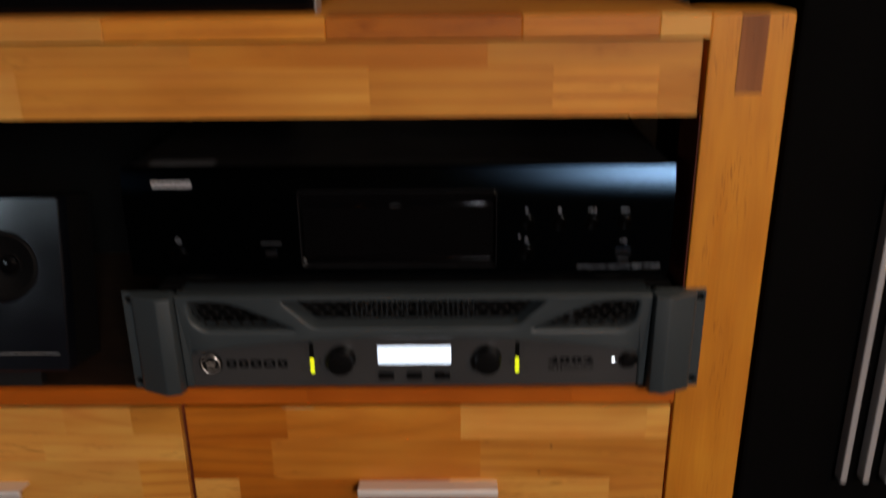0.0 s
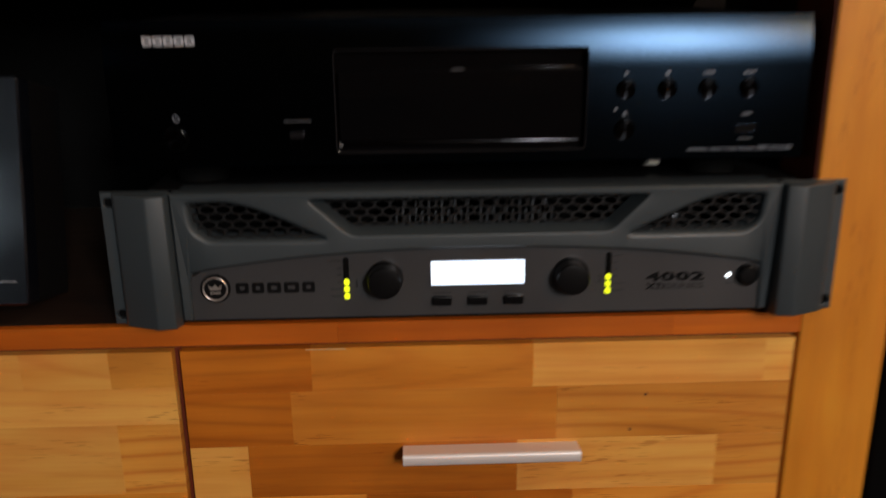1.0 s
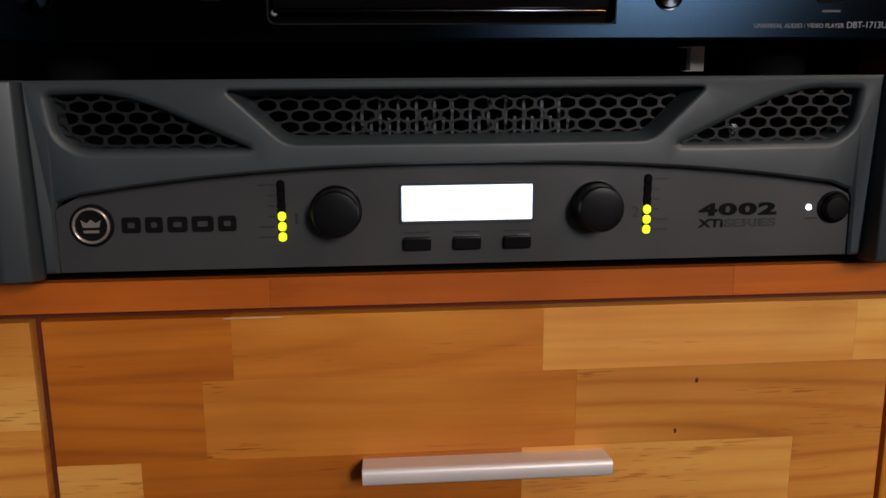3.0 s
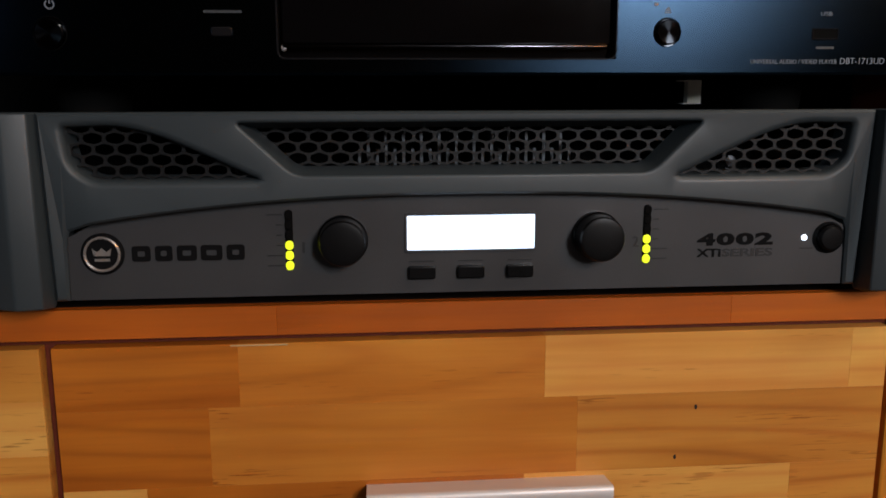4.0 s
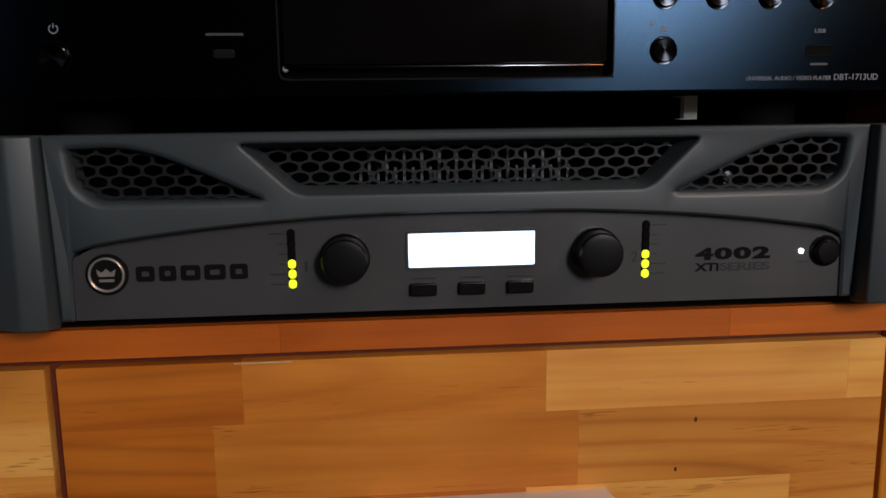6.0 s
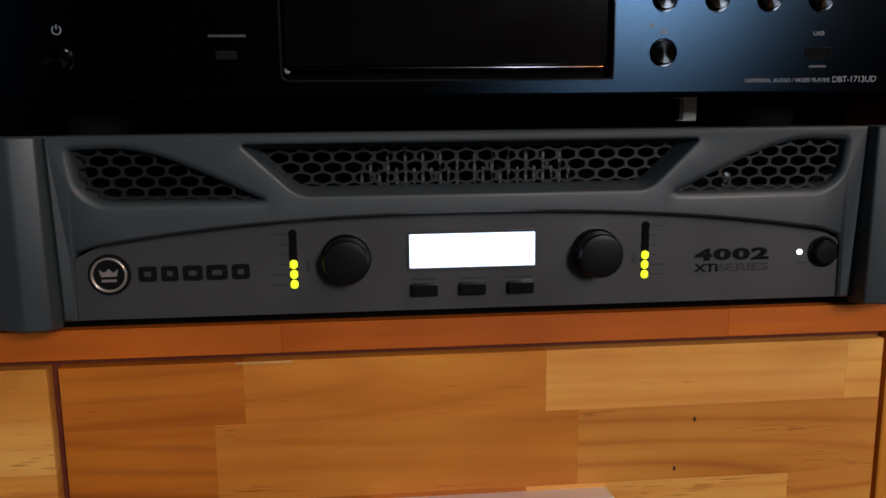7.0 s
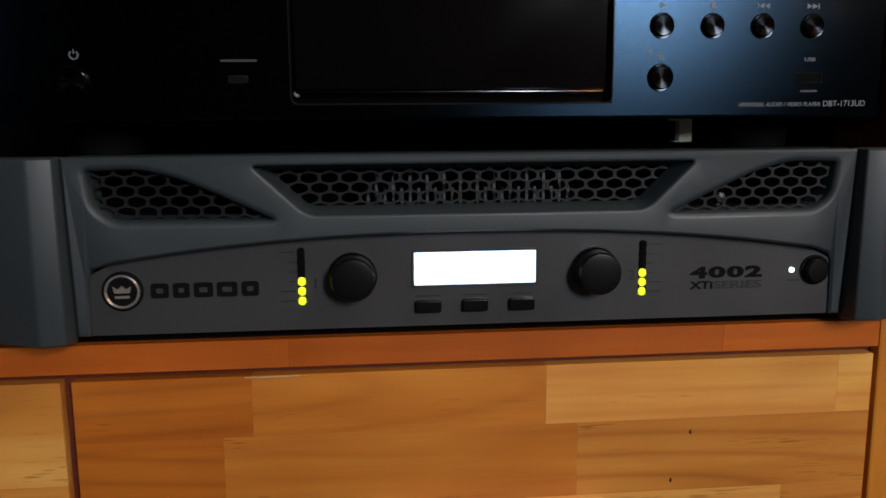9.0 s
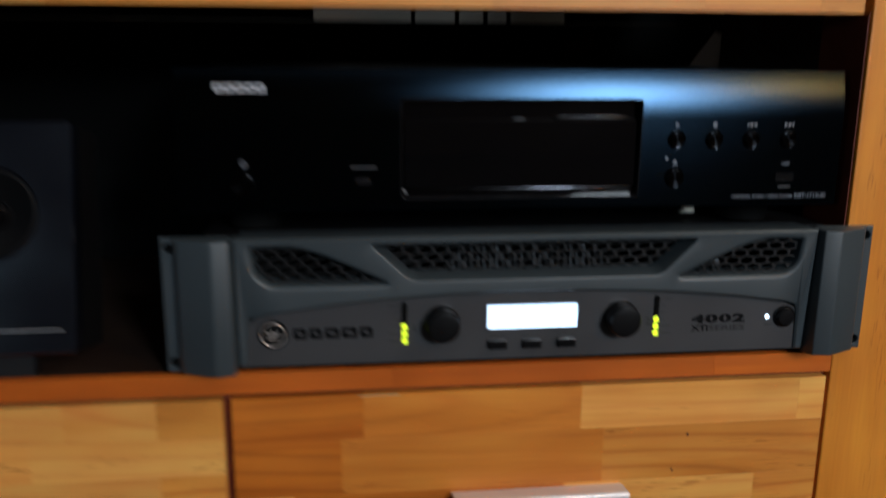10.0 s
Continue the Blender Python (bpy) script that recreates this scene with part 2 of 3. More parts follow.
def finish(name, bm, mat, at=(0, 0, 0), angle=20):
    bmesh.ops.recalc_face_normals(bm, faces=bm.faces)
    me = bpy.data.meshes.new(name)
    bm.to_mesh(me)
    bm.free()
    me.materials.append(mat)
    me.polygons.foreach_set("use_smooth", [True] * len(me.polygons))
    me.set_sharp_from_angle(angle=radians(angle))
    ob = new(name, me)
    ob.location = at
    PLACE[ob.name] = Vector(at)
    return ob


def part(name, bm, mat, parent, label="", at=(0, 0, 0), angle=20):
    """One mesh under a thing or a part; its vertices are given from the point at."""
    ob = finish(name, bm, mat, at, angle)
    ob.parent = parent
    ob.matrix_parent_inverse = Matrix.Translation(-PLACE[parent.name])
    return tagged(ob, label)


def box(x0, x1, y0, y1, z0, z1, bevel=0.0, seg=2, bm=None):
    bm = bm or bmesh.new()
    m = Matrix.LocRotScale(((x0 + x1) / 2, (y0 + y1) / 2, (z0 + z1) / 2), None, (abs(x1 - x0), abs(y1 - y0), abs(z1 - z0)))
    made = bmesh.ops.create_cube(bm, size=1, matrix=m)
    if bevel:
        edges = list({e for v in made["verts"] for e in v.link_edges})
        bmesh.ops.bevel(bm, geom=edges, offset=bevel, segments=seg, profile=0.5, affect="EDGES")
    return bm


def prism(points, y0, y1, bevel=0.0, seg=2, bm=None):
    """An outline in x and z, from depth y0 (front) to y1."""
    bm = bm or bmesh.new()
    a = [bm.verts.new((x, y0, z)) for x, z in points]
    b = [bm.verts.new((x, y1, z)) for x, z in points]
    front = bm.faces.new(a)
    bm.faces.new(list(reversed(b)))
    for i in range(len(a)):
        j = (i + 1) % len(a)
        bm.faces.new((a[j], a[i], b[i], b[j]))
    if bevel:
        bmesh.ops.bevel(bm, geom=list(front.edges), offset=bevel, segments=seg, profile=0.5, affect="EDGES")
    return bm


def lathe(profile, seg=32, bm=None):
    """Turned round the y axis: profile of (radius, y); a radius of 0 closes it."""
    bm = bm or bmesh.new()
    rings = []
    for r, y in profile:
        if r == 0:
            rings.append([bm.verts.new((0, y, 0))])
        else:
            rings.append([bm.verts.new((r * math.cos(2 * math.pi * i / seg), y, r * math.sin(2 * math.pi * i / seg))) for i in range(seg)])
    for a, b in zip(rings, rings[1:]):
        for i in range(seg):
            j = (i + 1) % seg
            if len(a) == 1:
                bm.faces.new((a[0], b[i], b[j]))
            elif len(b) == 1:
                bm.faces.new((a[i], a[j], b[0]))
            else:
                bm.faces.new((a[i], a[j], b[j], b[i]))
    return bm


def rounded(x0, x1, z0, z1, r, n=5):
    """A rounded rectangle's outline."""
    out = []
    for cx, cz, a0 in ((x1 - r, z1 - r, 0), (x0 + r, z1 - r, 90), (x0 + r, z0 + r, 180), (x1 - r, z0 + r, 270)):
        for i in range(n + 1):
            a = radians(a0 + 90 * i / n)
            out.append((cx + r * math.cos(a), cz + r * math.sin(a)))
    return out


def smooth_corners(points, radii, n=5):
    """An outline with its corners rounded by quadratic curves."""
    out = []
    for i, (p, r) in enumerate(zip(points, radii)):
        p, a, b = Vector(p), Vector(points[i - 1]), Vector(points[(i + 1) % len(points)])
        s, e = p + (a - p).normalized() * r, p + (b - p).normalized() * r
        if r == 0:
            out.append(tuple(p))
            continue
        for k in range(n + 1):
            t = k / n
            out.append(tuple((1 - t) ** 2 * s + 2 * t * (1 - t) * p + t * t * e))
    return out


def inset(points, d):
    """The outline moved inwards by d."""
    area2 = sum(a[0] * b[1] - b[0] * a[1] for a, b in zip(points, points[1:] + points[:1]))
    sign = 1 if area2 > 0 else -1
    out = []
    for i in range(len(points)):
        a, p, b = (Vector(points[i - 1]), Vector(points[i]), Vector(points[(i + 1) % len(points)]))
        n1, n2 = (p - a), (b - p)
        n1 = Vector((-n1.y, n1.x)).normalized() * sign
        n2 = Vector((-n2.y, n2.x)).normalized() * sign
        n = (n1 + n2)
        n = n / max(0.35, n.length_squared / 2)
        out.append(tuple(p + n * d))
    return out


def plate_with_holes(outer, holes, y_front, y_back, rim=0.001):
    """A plate in x and z with openings. outer: its outline. holes: outline and how far each narrows towards the back."""
    bm = bmesh.new()

    def ring(points, y):
        return [bm.verts.new((x, y, z)) for x, z in points]

    def bridge(a, b):
        for i in range(len(a)):
            j = (i + 1) % len(a)
            bm.faces.new((a[i], a[j], b[j], b[i]))

    def closed(loop):
        return [bm.edges.new((loop[i], loop[(i + 1) % len(loop)])) for i in range(len(loop))]

    edges = []
    front = ring(inset(outer, rim), y_front)
    edges += closed(front)
    side, back = ring(outer, y_front + rim), ring(outer, y_back)
    bridge(front, side)
    bridge(side, back)
    for points, narrow, *soft in holes:
        r = soft[0] if soft else rim
        steps = 5 if soft else 1
        a = ring(inset(points, -r), y_front)
        edges += closed(a)
        for k in range(1, steps + 1):
            w = radians(90 * k / steps)
            b = ring(inset(points, -r * (1 - math.sin(w))), y_front + r * (1 - math.cos(w)))
            bridge(a, b)
            a = b
        bridge(a, ring(inset(points, narrow), y_back))
    bmesh.ops.triangle_fill(bm, use_beauty=True, use_dissolve=False, edges=edges, normal=(0, -1, 0))
    return bm


def writing(name, body, x0, z0, width, height, y, mat, parent, bold=0.0, label=""):
    """Raised print in Blender's own font, its lower left corner at x0, z0, facing the room."""
    cu = bpy.data.curves.new(name, "FONT")
    cu.body, cu.size, cu.offset, cu.extrude, cu.resolution_u = body, 1.0, bold, 0.004, 3
    tmp = new(name + "_draft", cu)
    me = bpy.data.meshes.new_from_object(tmp.evaluated_get(bpy.context.evaluated_depsgraph_get()))
    bpy.data.objects.remove(tmp)
    bm = bmesh.new()
    bm.from_mesh(me)
    xs, ys = [v.co.x for v in bm.verts], [v.co.y for v in bm.verts]
    sx, sz = width / (max(xs) - min(xs)), height / (max(ys) - min(ys))
    lx, ly = min(xs), min(ys)
    for v in bm.verts:
        v.co = Vector((x0 + (v.co.x - lx) * sx, y - 0.00015 - v.co.z * 0.03, z0 + (v.co.y - ly) * sz))
    bpy.data.meshes.remove(me)
    return part(name, bm, mat, parent, label, angle=20)


def bar(name, x0, x1, z0, z1, y, mat, parent, label=""):
    return part(name, box(x0, x1, y - 0.0003, y + 0.0003, z0, z1), mat, parent, label)


def structure(name, bm, mat, label, category):
    return tagged(finish(name, bm, mat), label, category, kind="structure")


# ---- room ----
X0, X1, Y0, Y1, TOP = -2.8, 2.4, -3.2, 0.76, 2.7
structure("floor", box(X0 - .1, X1 + .1, Y0 - .1, Y1 + .1, FLOOR - 0.1, FLOOR), CARPET, "dark brown carpeted floor of the room", "floor")
structure("ceiling", box(X0 - .1, X1 + .1, Y0 - .1, Y1 + .1, TOP, TOP + 0.1), CEILING, "plain off-white ceiling of the room", "ceiling")
structure("wall_back", box(X0 - .1, X1 + .1, Y1, Y1 + 0.1, FLOOR, TOP), BACK_WALL, "pale beige wall behind the cabinet", "wall")
structure("wall_left", box(X0 - 0.1, X0, Y0, Y1, FLOOR, TOP), PLASTER, "plain grey plaster wall of the room", "wall")
structure("wall_right", box(X1, X1 + 0.1, Y0, Y1, FLOOR, TOP), PLASTER, "plain grey plaster wall of the room", "wall")
structure("wall_front", plate_with_holes([(X0 - .1, FLOOR), (X1 + .1, FLOOR), (X1 + .1, TOP), (X0 - .1, TOP)],
          [([(a, c), (b, c), (b, d), (a, d)], 0.0) for a, b, c, d in (
              (w[0] - w[3] / 2, w[0] + w[3] / 2, w[2] - w[4] / 2, w[2] + w[4] / 2) for w in (WIN, WIN2))], Y0, Y0 - 0.2, 0.001), PLASTER, "plain grey wall with two window openings", "wall")

# ---- cabinet ----
FRONT = 0.004
cab = thing("tv_cabinet", (-0.21, 0.2, FLOOR), "honey-coloured solid oak television cabinet with open shelf and drawers", "cabinet")
CL, CR, CTOP = -0.700, 0.2865, 0.763
PIN = 0.2245                     # inner side of the corner post
random.seed(4)


def post(x0, x1, y0, y1, label):
    return part("corner_post", box(x0, x1, y0, y1, FLOOR, CTOP, 0.0016), OAK_UP, cab, label)


post(PIN, CR, FRONT, 0.062, "pale oak corner post")
post(CL, CL + 0.062, FRONT, 0.062, "pale oak corner post")
post(PIN, CR, 0.345, 0.400, "")
post(CL, CL + 0.062, 0.345, 0.400, "")
part("tenon", box(0.2465, 0.2668, FRONT - 0.0005, 0.03, 0.7035, CTOP - 0.0007, 0.0003, 1), OAK_TENON, cab, "darker through tenon let into the post")
# side panels and shelf board carry the inside's shade as colour
part("side_panel", box(0.2725, 0.2835, 0.063, 0.344, 0.25, 0.744, 0.001), SHADED_INSIDE, cab)
part("side_panel", box(CL + 0.03, CL + 0.052, 0.063, 0.344, 0.25, 0.744, 0.001), SHADED_INSIDE, cab)


def stave_rows(parent, x0, x1, y0, y1, rows, name="stave", soft=0.0):
    """Glued staves side by side: rows of (top, bottom, [joints], [materials]), one mesh a stave."""
    made = []
    for top, low, joints, mats in rows:
        xs = [x0, *joints, x1]
        for a, b, m in zip(xs, xs[1:], mats):
            made.append(part(name, box(a, b, y0, y1, low, top, soft, 1), m, parent))
    return made


L, M, D, E_, T = OAK_LIGHT, OAK_MID, OAK_DARK, OAK_EDGE, OAK_TAN
top_board = part("top_board", box(CL + 0.063, 0.2235, 0.03, 0.400, 0.7455, CTOP, 0.001), OAK_MID, cab)
stave_rows(top_board, CL + 0.063, 0.2235, 0.0005, 0.0299, [(CTOP, 0.7455, [-0.47, -0.225, -0.06, 0.085, 0.186], [M, L, M, D, M, L])], soft=0.0008)
apron = part("apron_rail", box(CL + 0.065, 0.2208, 0.020, 0.032, 0.6862, 0.7440), OAK_MID, cab)
stave_rows(apron, CL + 0.065, 0.2208, 0.0085, 0.0199, [(0.7440, 0.7245, [-0.40, -0.165, 0.06], [L, T, M, T]),
                                                     (0.7245, 0.6862, [-0.30, -0.03, 0.11, 0.19], [L, T, T, T, T])], soft=0.00012)
shelf = part("shelf_board", box(CL + 0.0625, PIN - 0.0005, 0.0105, 0.334, 0.4350, SHELF, 0.0003, 1), SHADED_INSIDE, cab, "shelf board with the compartment's shade in its colour, oak front edge")
stave_rows(shelf, CL + 0.0625, PIN - 0.0005, FRONT, 0.0104, [(SHELF, 0.4350, [-0.42, -0.095, 0.135], [E_, E_, E_, E_])], soft=0.0002)
# strips and a sheet coloured as shade under the shelf and beside the post
part("shadow_rail", box(CL + 0.0625, PIN - 0.0005, 0.0112, 0.0140, 0.4313, 0.4348), GAP_SHADE, cab)
part("post_liner", box(0.2221, 0.2243, 0.0112, 0.0260, 0.2700, 0.4312), GAP_SHADE, cab)
part("post_inner_face", box(PIN - 0.0012, PIN - 0.0002, 0.0070, 0.0615, SHELF + 0.0006, 0.6860), GAP_SHADE, cab, "dark red sheet for the shade on the post's inner face")
part("bottom_board", box(CL + 0.063, PIN - 0.001, 0.02, 0.375, 0.245, 0.265, 0.001), OAK_DARK, cab)
part("divider", box(-0.2082, -0.2034, 0.0118, 0.33, 0.2655, 0.4312), GAP_SHADE, cab)
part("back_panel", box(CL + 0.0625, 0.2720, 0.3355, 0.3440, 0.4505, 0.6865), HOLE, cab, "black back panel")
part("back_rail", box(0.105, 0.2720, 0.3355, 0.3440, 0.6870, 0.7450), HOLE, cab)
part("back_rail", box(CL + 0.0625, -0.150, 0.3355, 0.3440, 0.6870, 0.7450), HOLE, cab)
# pale tag at the back
part("paper_tag", prism([(0.2710, 0.5720), (0.2710, 0.6780), (0.2640, 0.6800), (0.2400, 0.6480), (0.2345, 0.6290), (0.2450, 0.5980)], 0.3340, 0.3352), TAG, cab, "pale paper tag on the back panel")


def drawer(x0, x1, rows, label):
    d = thing("drawer", ((x0 + x1) / 2, 0.1, 0.2655), label, "drawer", "drawers of the cabinet")
    part("drawer_box", box(x0 + 0.012, x1 - 0.012, 0.0265, 0.35, 0.2670, 0.41), OAK_DARK, d)
    front = part("drawer_front", box(x0, x1, 0.016, 0.026, 0.272, 0.4308, 0.001, 1), OAK_MID, d)
    stave_rows(front, x0, x1, FRONT + 0.0005, 0.0159, rows, soft=0.00012)
    cx = (x0 + x1) / 2

    def strip(profile):
        bm = bmesh.new()
        a = [bm.verts.new((cx - 0.0622, y, z)) for y, z in profile]
        b = [bm.verts.new((cx + 0.0622, y, z)) for y, z in profile]
        for k in range(len(profile)):
            m = (k + 1) % len(profile)
            bm.faces.new((a[k], a[m], b[m], b[k]))
        bm.faces.new(a)
        bm.faces.new(list(reversed(b)))
        return bm

    pull = part("handle", strip([(-0.0108, 0.3562), (-0.0122, 0.3565), (-0.0134, 0.3558), (-0.0140, 0.3545), (-0.0142, 0.3494), (-0.0134, 0.3483),
                                 (-0.0122, 0.3482), (-0.0112, 0.3490)]), HANDLE_METAL, d, "satin silver metal strip pull", angle=50)
    part("handle_web", strip([(FRONT + 0.0006, 0.3540), (-0.0107, 0.3562), (-0.0107, 0.3545), (FRONT + 0.0006, 0.3523)]), HANDLE_METAL, pull)
    return d


right_drawer = drawer(-0.2030, 0.2220, [
    (0.4308, 0.3982, [-0.1145, 0.0390, 0.2020], [D, M, L, L]),
    (0.3982, 0.3565, [-0.1300, 0.0565], [D, M, T]),
    (0.3565, 0.3150, [-0.1625, 0.0290, 0.1735], [L, D, L, T]),
    (0.3150, 0.2720, [-0.08, 0.07], [M, D, M])], "honey oak drawer with mixed staves, closed under the shelf")
left_drawer = drawer(-0.6255, -0.2086, [
    (0.4308, 0.4040, [-0.48, -0.312, -0.252], [T, L, L, T]),
    (0.4040, 0.3760, [-0.54, -0.335], [L, L, L]),
    (0.3760, 0.3210, [-0.45, -0.252], [L, L, T]),
    (0.3210, 0.2720, [-0.50, -0.33], [M, L, M])], "pale yellow oak drawer with mixed staves, closed")


KNOT = paint("dark_knot", (0.030, 0.012, 0.006), 0.7)


def knot(x, z, r, parent):
    bm = lathe([(0, -0.0002), (r * 0.7, -0.00015), (r, 0.0001)], 10)
    for v in bm.verts:
        v.co.x *= 0.55
    part("knot", bm, KNOT, parent, at=(x, FRONT + 0.0005, z))


knot(0.1195, 0.3900, 0.0017, right_drawer)
knot(0.1095, 0.3625, 0.0016, right_drawer)
SCUFF = wood("bare_oak_scuff", (0.60, 0.42, 0.22), (0.50, 0.32, 0.14))
part("edge_scuff", box(-0.1180, -0.0900, FRONT + 0.0001, FRONT + 0.0008, 0.4297, 0.4305, 0.0002, 1), SCUFF, right_drawer, "pale worn edge")

# ---- power amplifier ----
AZ0, AZ1 = 0.4538, 0.5436
amp = thing("power_amplifier", (0, 0.15, SHELF), "dark grey rack power amplifier with lit display on the shelf", "amplifier")
AF = -0.0100                    # front of the moulded upper shell
PLATE_Y = -0.0020


def arch(x):
    return 0.5052 - 0.0138 * abs(x / 0.188) ** 2.3


# steel chassis, open towards the grilles
part("chassis", box(-0.2165, 0.2165, 0.0200, 0.31, AZ1 - 0.0045, AZ1 - 0.0030), STEEL_BLACK, amp, "black steel case")
part("chassis_floor", box(-0.2165, 0.2165, 0.0060, 0.31, AZ0 + 0.0010, AZ0 + 0.0030), STEEL_BLACK, amp)
for s in (-1, 1):
    part("chassis_side", box(s * 0.2165 - 0.001, s * 0.2165 + 0.001, 0.0060, 0.31, AZ0 + 0.0031, AZ1 - 0.0046), STEEL_BLACK, amp)
part("chassis_back", box(-0.2150, 0.2150, 0.305, 0.309, AZ0 + 0.0031, AZ1 - 0.0046), STEEL_BLACK, amp)
part("bulkhead", box(-0.2150, 0.2150, 0.060, 0.062, AZ0 + 0.0031, AZ1 - 0.0046), HOLE, amp)
for s in (-1, 1):
    for y in (0.05, 0.28):
        part("rubber_foot", prism(rounded(s * 0.19 - 0.009, s * 0.19 + 0.009, SHELF, AZ0 + 0.0009, 0.001, 2), y - 0.009, y + 0.009), RUBBER, amp)

# ears with slots
for s in (-1, 1):
    outline = [(s * 0.2413, AZ0), (s * 0.1990, AZ0), (s * 0.1990, AZ1), (s * 0.2413, AZ1)]
    slots = [(rounded(s * 0.2362 - 0.0034, s * 0.2362 + 0.0034, z - 0.0032, z + 0.0032, 0.0031, 4), 0.0) for z in (AZ1 - 0.0068, AZ0 + 0.0068)]
    part("rack_ear", plate_with_holes(outline, slots, 0.0, 0.0032, 0.0006), GREY_SHELL, amp, "grey rack ear with screw slots")
    part("ear_backing", box(s * 0.2405, s * 0.2250, 0.0034, 0.0038, AZ0 + 0.001, AZ1 - 0.001), HOLE, amp)

# carrying handles, faceted bars at both ends
for s in (-1, 1):
    plan = [(0.2335, -0.0002), (0.2318, -0.0060), (0.2298, -0.0084), (0.2080, -0.0178), (0.1968, -0.0152), (0.1957, -0.0040), (0.1957, -0.0002)]
    bm = bmesh.new()
    low = [bm.verts.new((s * x, y, AZ0 - 0.0002)) for x, y in plan]
    high = [bm.verts.new((s * x, y, AZ1 + 0.0002)) for x, y in plan]
    for v in low[1:5]:
        v.co.z += 0.0016
    bm.faces.new(low)
    bm.faces.new(list(reversed(high)))
    for i in range(len(plan)):
        j = (i + 1) % len(plan)
        bm.faces.new((low[i], low[j], high[j], high[i]))
    bmesh.ops.bevel(bm, geom=list(bm.edges), offset=0.0013, segments=3, profile=0.5, affect="EDGES")
    part("handle", bm, GREY_SHELL, amp, "blue-grey moulded handle block")

# upper shell with three openings and an arched lower edge
n = 28
archline = [(-0.1880 + 0.376 * i / n, arch(-0.1880 + 0.376 * i / n)) for i in range(n + 1)]
AZB = AZ0 + 0.0026
outer = [(-0.1952, AZB), (-0.1890, AZB)] + [(-0.1884, 0.4850), (-0.1866, 0.4893)] + archline[1:-1] + [(0.1866, 0.4893), (0.1884, 0.4850)] + \
        [(0.1890, AZB), (0.1952, AZB), (0.1952, AZ1), (-0.1952, AZ1)]
centre = smooth_corners([(-0.1085, 0.5388), (0.1100, 0.5388), (0.0855, 0.5148), (-0.0830, 0.5148)], [0.003, 0.003, 0.006, 0.006])


def wing(s):
    top = [(0.1845, 0.5372), (0.1600, 0.5378), (0.1420, 0.5330), (0.1220, 0.5240), (0.0990, 0.5130), (0.1150, 0.5128), (0.1735, 0.5130), (0.1825, 0.5200)]
    pts = smooth_corners(top, [0.0016, 0.008, 0.008, 0.006, 0.0012, 0.004, 0.0056, 0.0050], 4)
    return [(s * x, z) for x, z in pts]


shell_mesh = plate_with_holes(outer, [(centre, 0.0030, 0.0016), (wing(1), 0.0016, 0.0034), (wing(-1), 0.0016, 0.0034)], AF, 0.0045, 0.0012)
for v in shell_mesh.verts:      # the shell runs back to the plate at its lower ends
    if abs(v.co.x) > 0.183 and v.co.z < 0.4915 and v.co.y < -0.005:
        v.co.y += 0.0056
shell = part("front_shell", shell_mesh, GREY_SHELL, amp,
             "dark blue-grey moulded front shell", angle=34)
part("shell_top", box(-0.1930, 0.1930, 0.0046, 0.0198, AZ1 - 0.0032, AZ1 - 0.0004), GREY_SHELL, amp)


def honeycomb(name, x0, x1, z0, z1, y0, keep):
    """A punched grille of long hexagonal cells."""
    bm = bmesh.new()
    dx, dz, y1 = 0.0100, 0.0050, y0 + 0.0008
    row = 0
    z = z0
    while z <= z1:
        x = x0 + (dx / 2 if row % 2 else 0)
        while x <= x1:
            if keep(x, z):
                rim, hole = [], []
                for k in range(6):
                    a, nxt = radians(30 + 60 * k), radians(90 + 60 * k)
                    p = Vector((math.cos(a) / 0.8660 * dx / 2, math.sin(a) * dz / 1.5))
                    q = Vector((math.cos(nxt) / 0.8660 * dx / 2, math.sin(nxt) * dz / 1.5))
                    rim += [p, (p + q) / 2]
                for p in rim:
                    a = math.atan2(p.y / dz, p.x / dx)
                    hole.append(p * 0.30 + Vector((math.cos(a) * dx * 0.5, math.sin(a) * dz * 0.56)) * 0.57)
                fo = [bm.verts.new((x + p.x, y0, z + p.y)) for p in rim]
                fi = [bm.verts.new((x + p.x, y0, z + p.y)) for p in hole]
                bi = [bm.verts.new((x + p.x, y1, z + p.y)) for p in hole]
                for k in range(12):
                    j = (k + 1) % 12
                    bm.faces.new((fo[k], fo[j], fi[j], fi[k]))
                    bm.faces.new((fi[k], fi[j], bi[j], bi[k]))
            x += dx
        z += dz
        row += 1
    return part(name, bm, MESH_METAL, amp, "dark honeycomb metal grille")


honeycomb("grille", -0.1120, 0.1130, 0.5115, 0.5370, 0.0048, lambda x, z: abs(x) < 0.112)
honeycomb("grille", 0.0930, 0.1890, 0.5070, 0.5410, -0.0042, lambda x, z: z < 0.522 + (x - 0.099) * 0.62)
honeycomb("grille", -0.1880, -0.0930, 0.5070, 0.5410, -0.0042, lambda x, z: z < 0.522 - (x + 0.099) * 0.62)

# heatsink behind the middle grille
for k in range(25):
    x = -0.0530 + k * 0.0043
    if k == 12:
        continue
    part("heatsink_fin", box(x - 0.0007, x + 0.0007, 0.0110 + 0.0006 * (k % 3), 0.0560, 0.5085, 0.5330 if k % 2 else 0.5250), FIN_METAL, amp)
part("post_screw", lathe([(0, 0.006), (0.0026, 0.0068), (0.0030, 0.0085), (0.0018, 0.0090), (0.0018, 0.055), (0, 0.0551)], 16), FIN_METAL, amp,
     "bright screw behind the grille", at=(0.1312, 0.0, 0.5180))
part("screw_stem", box(0.1304, 0.1320, 0.010, 0.012, AZ0 + 0.0031, 0.5150), FIN_METAL, amp)

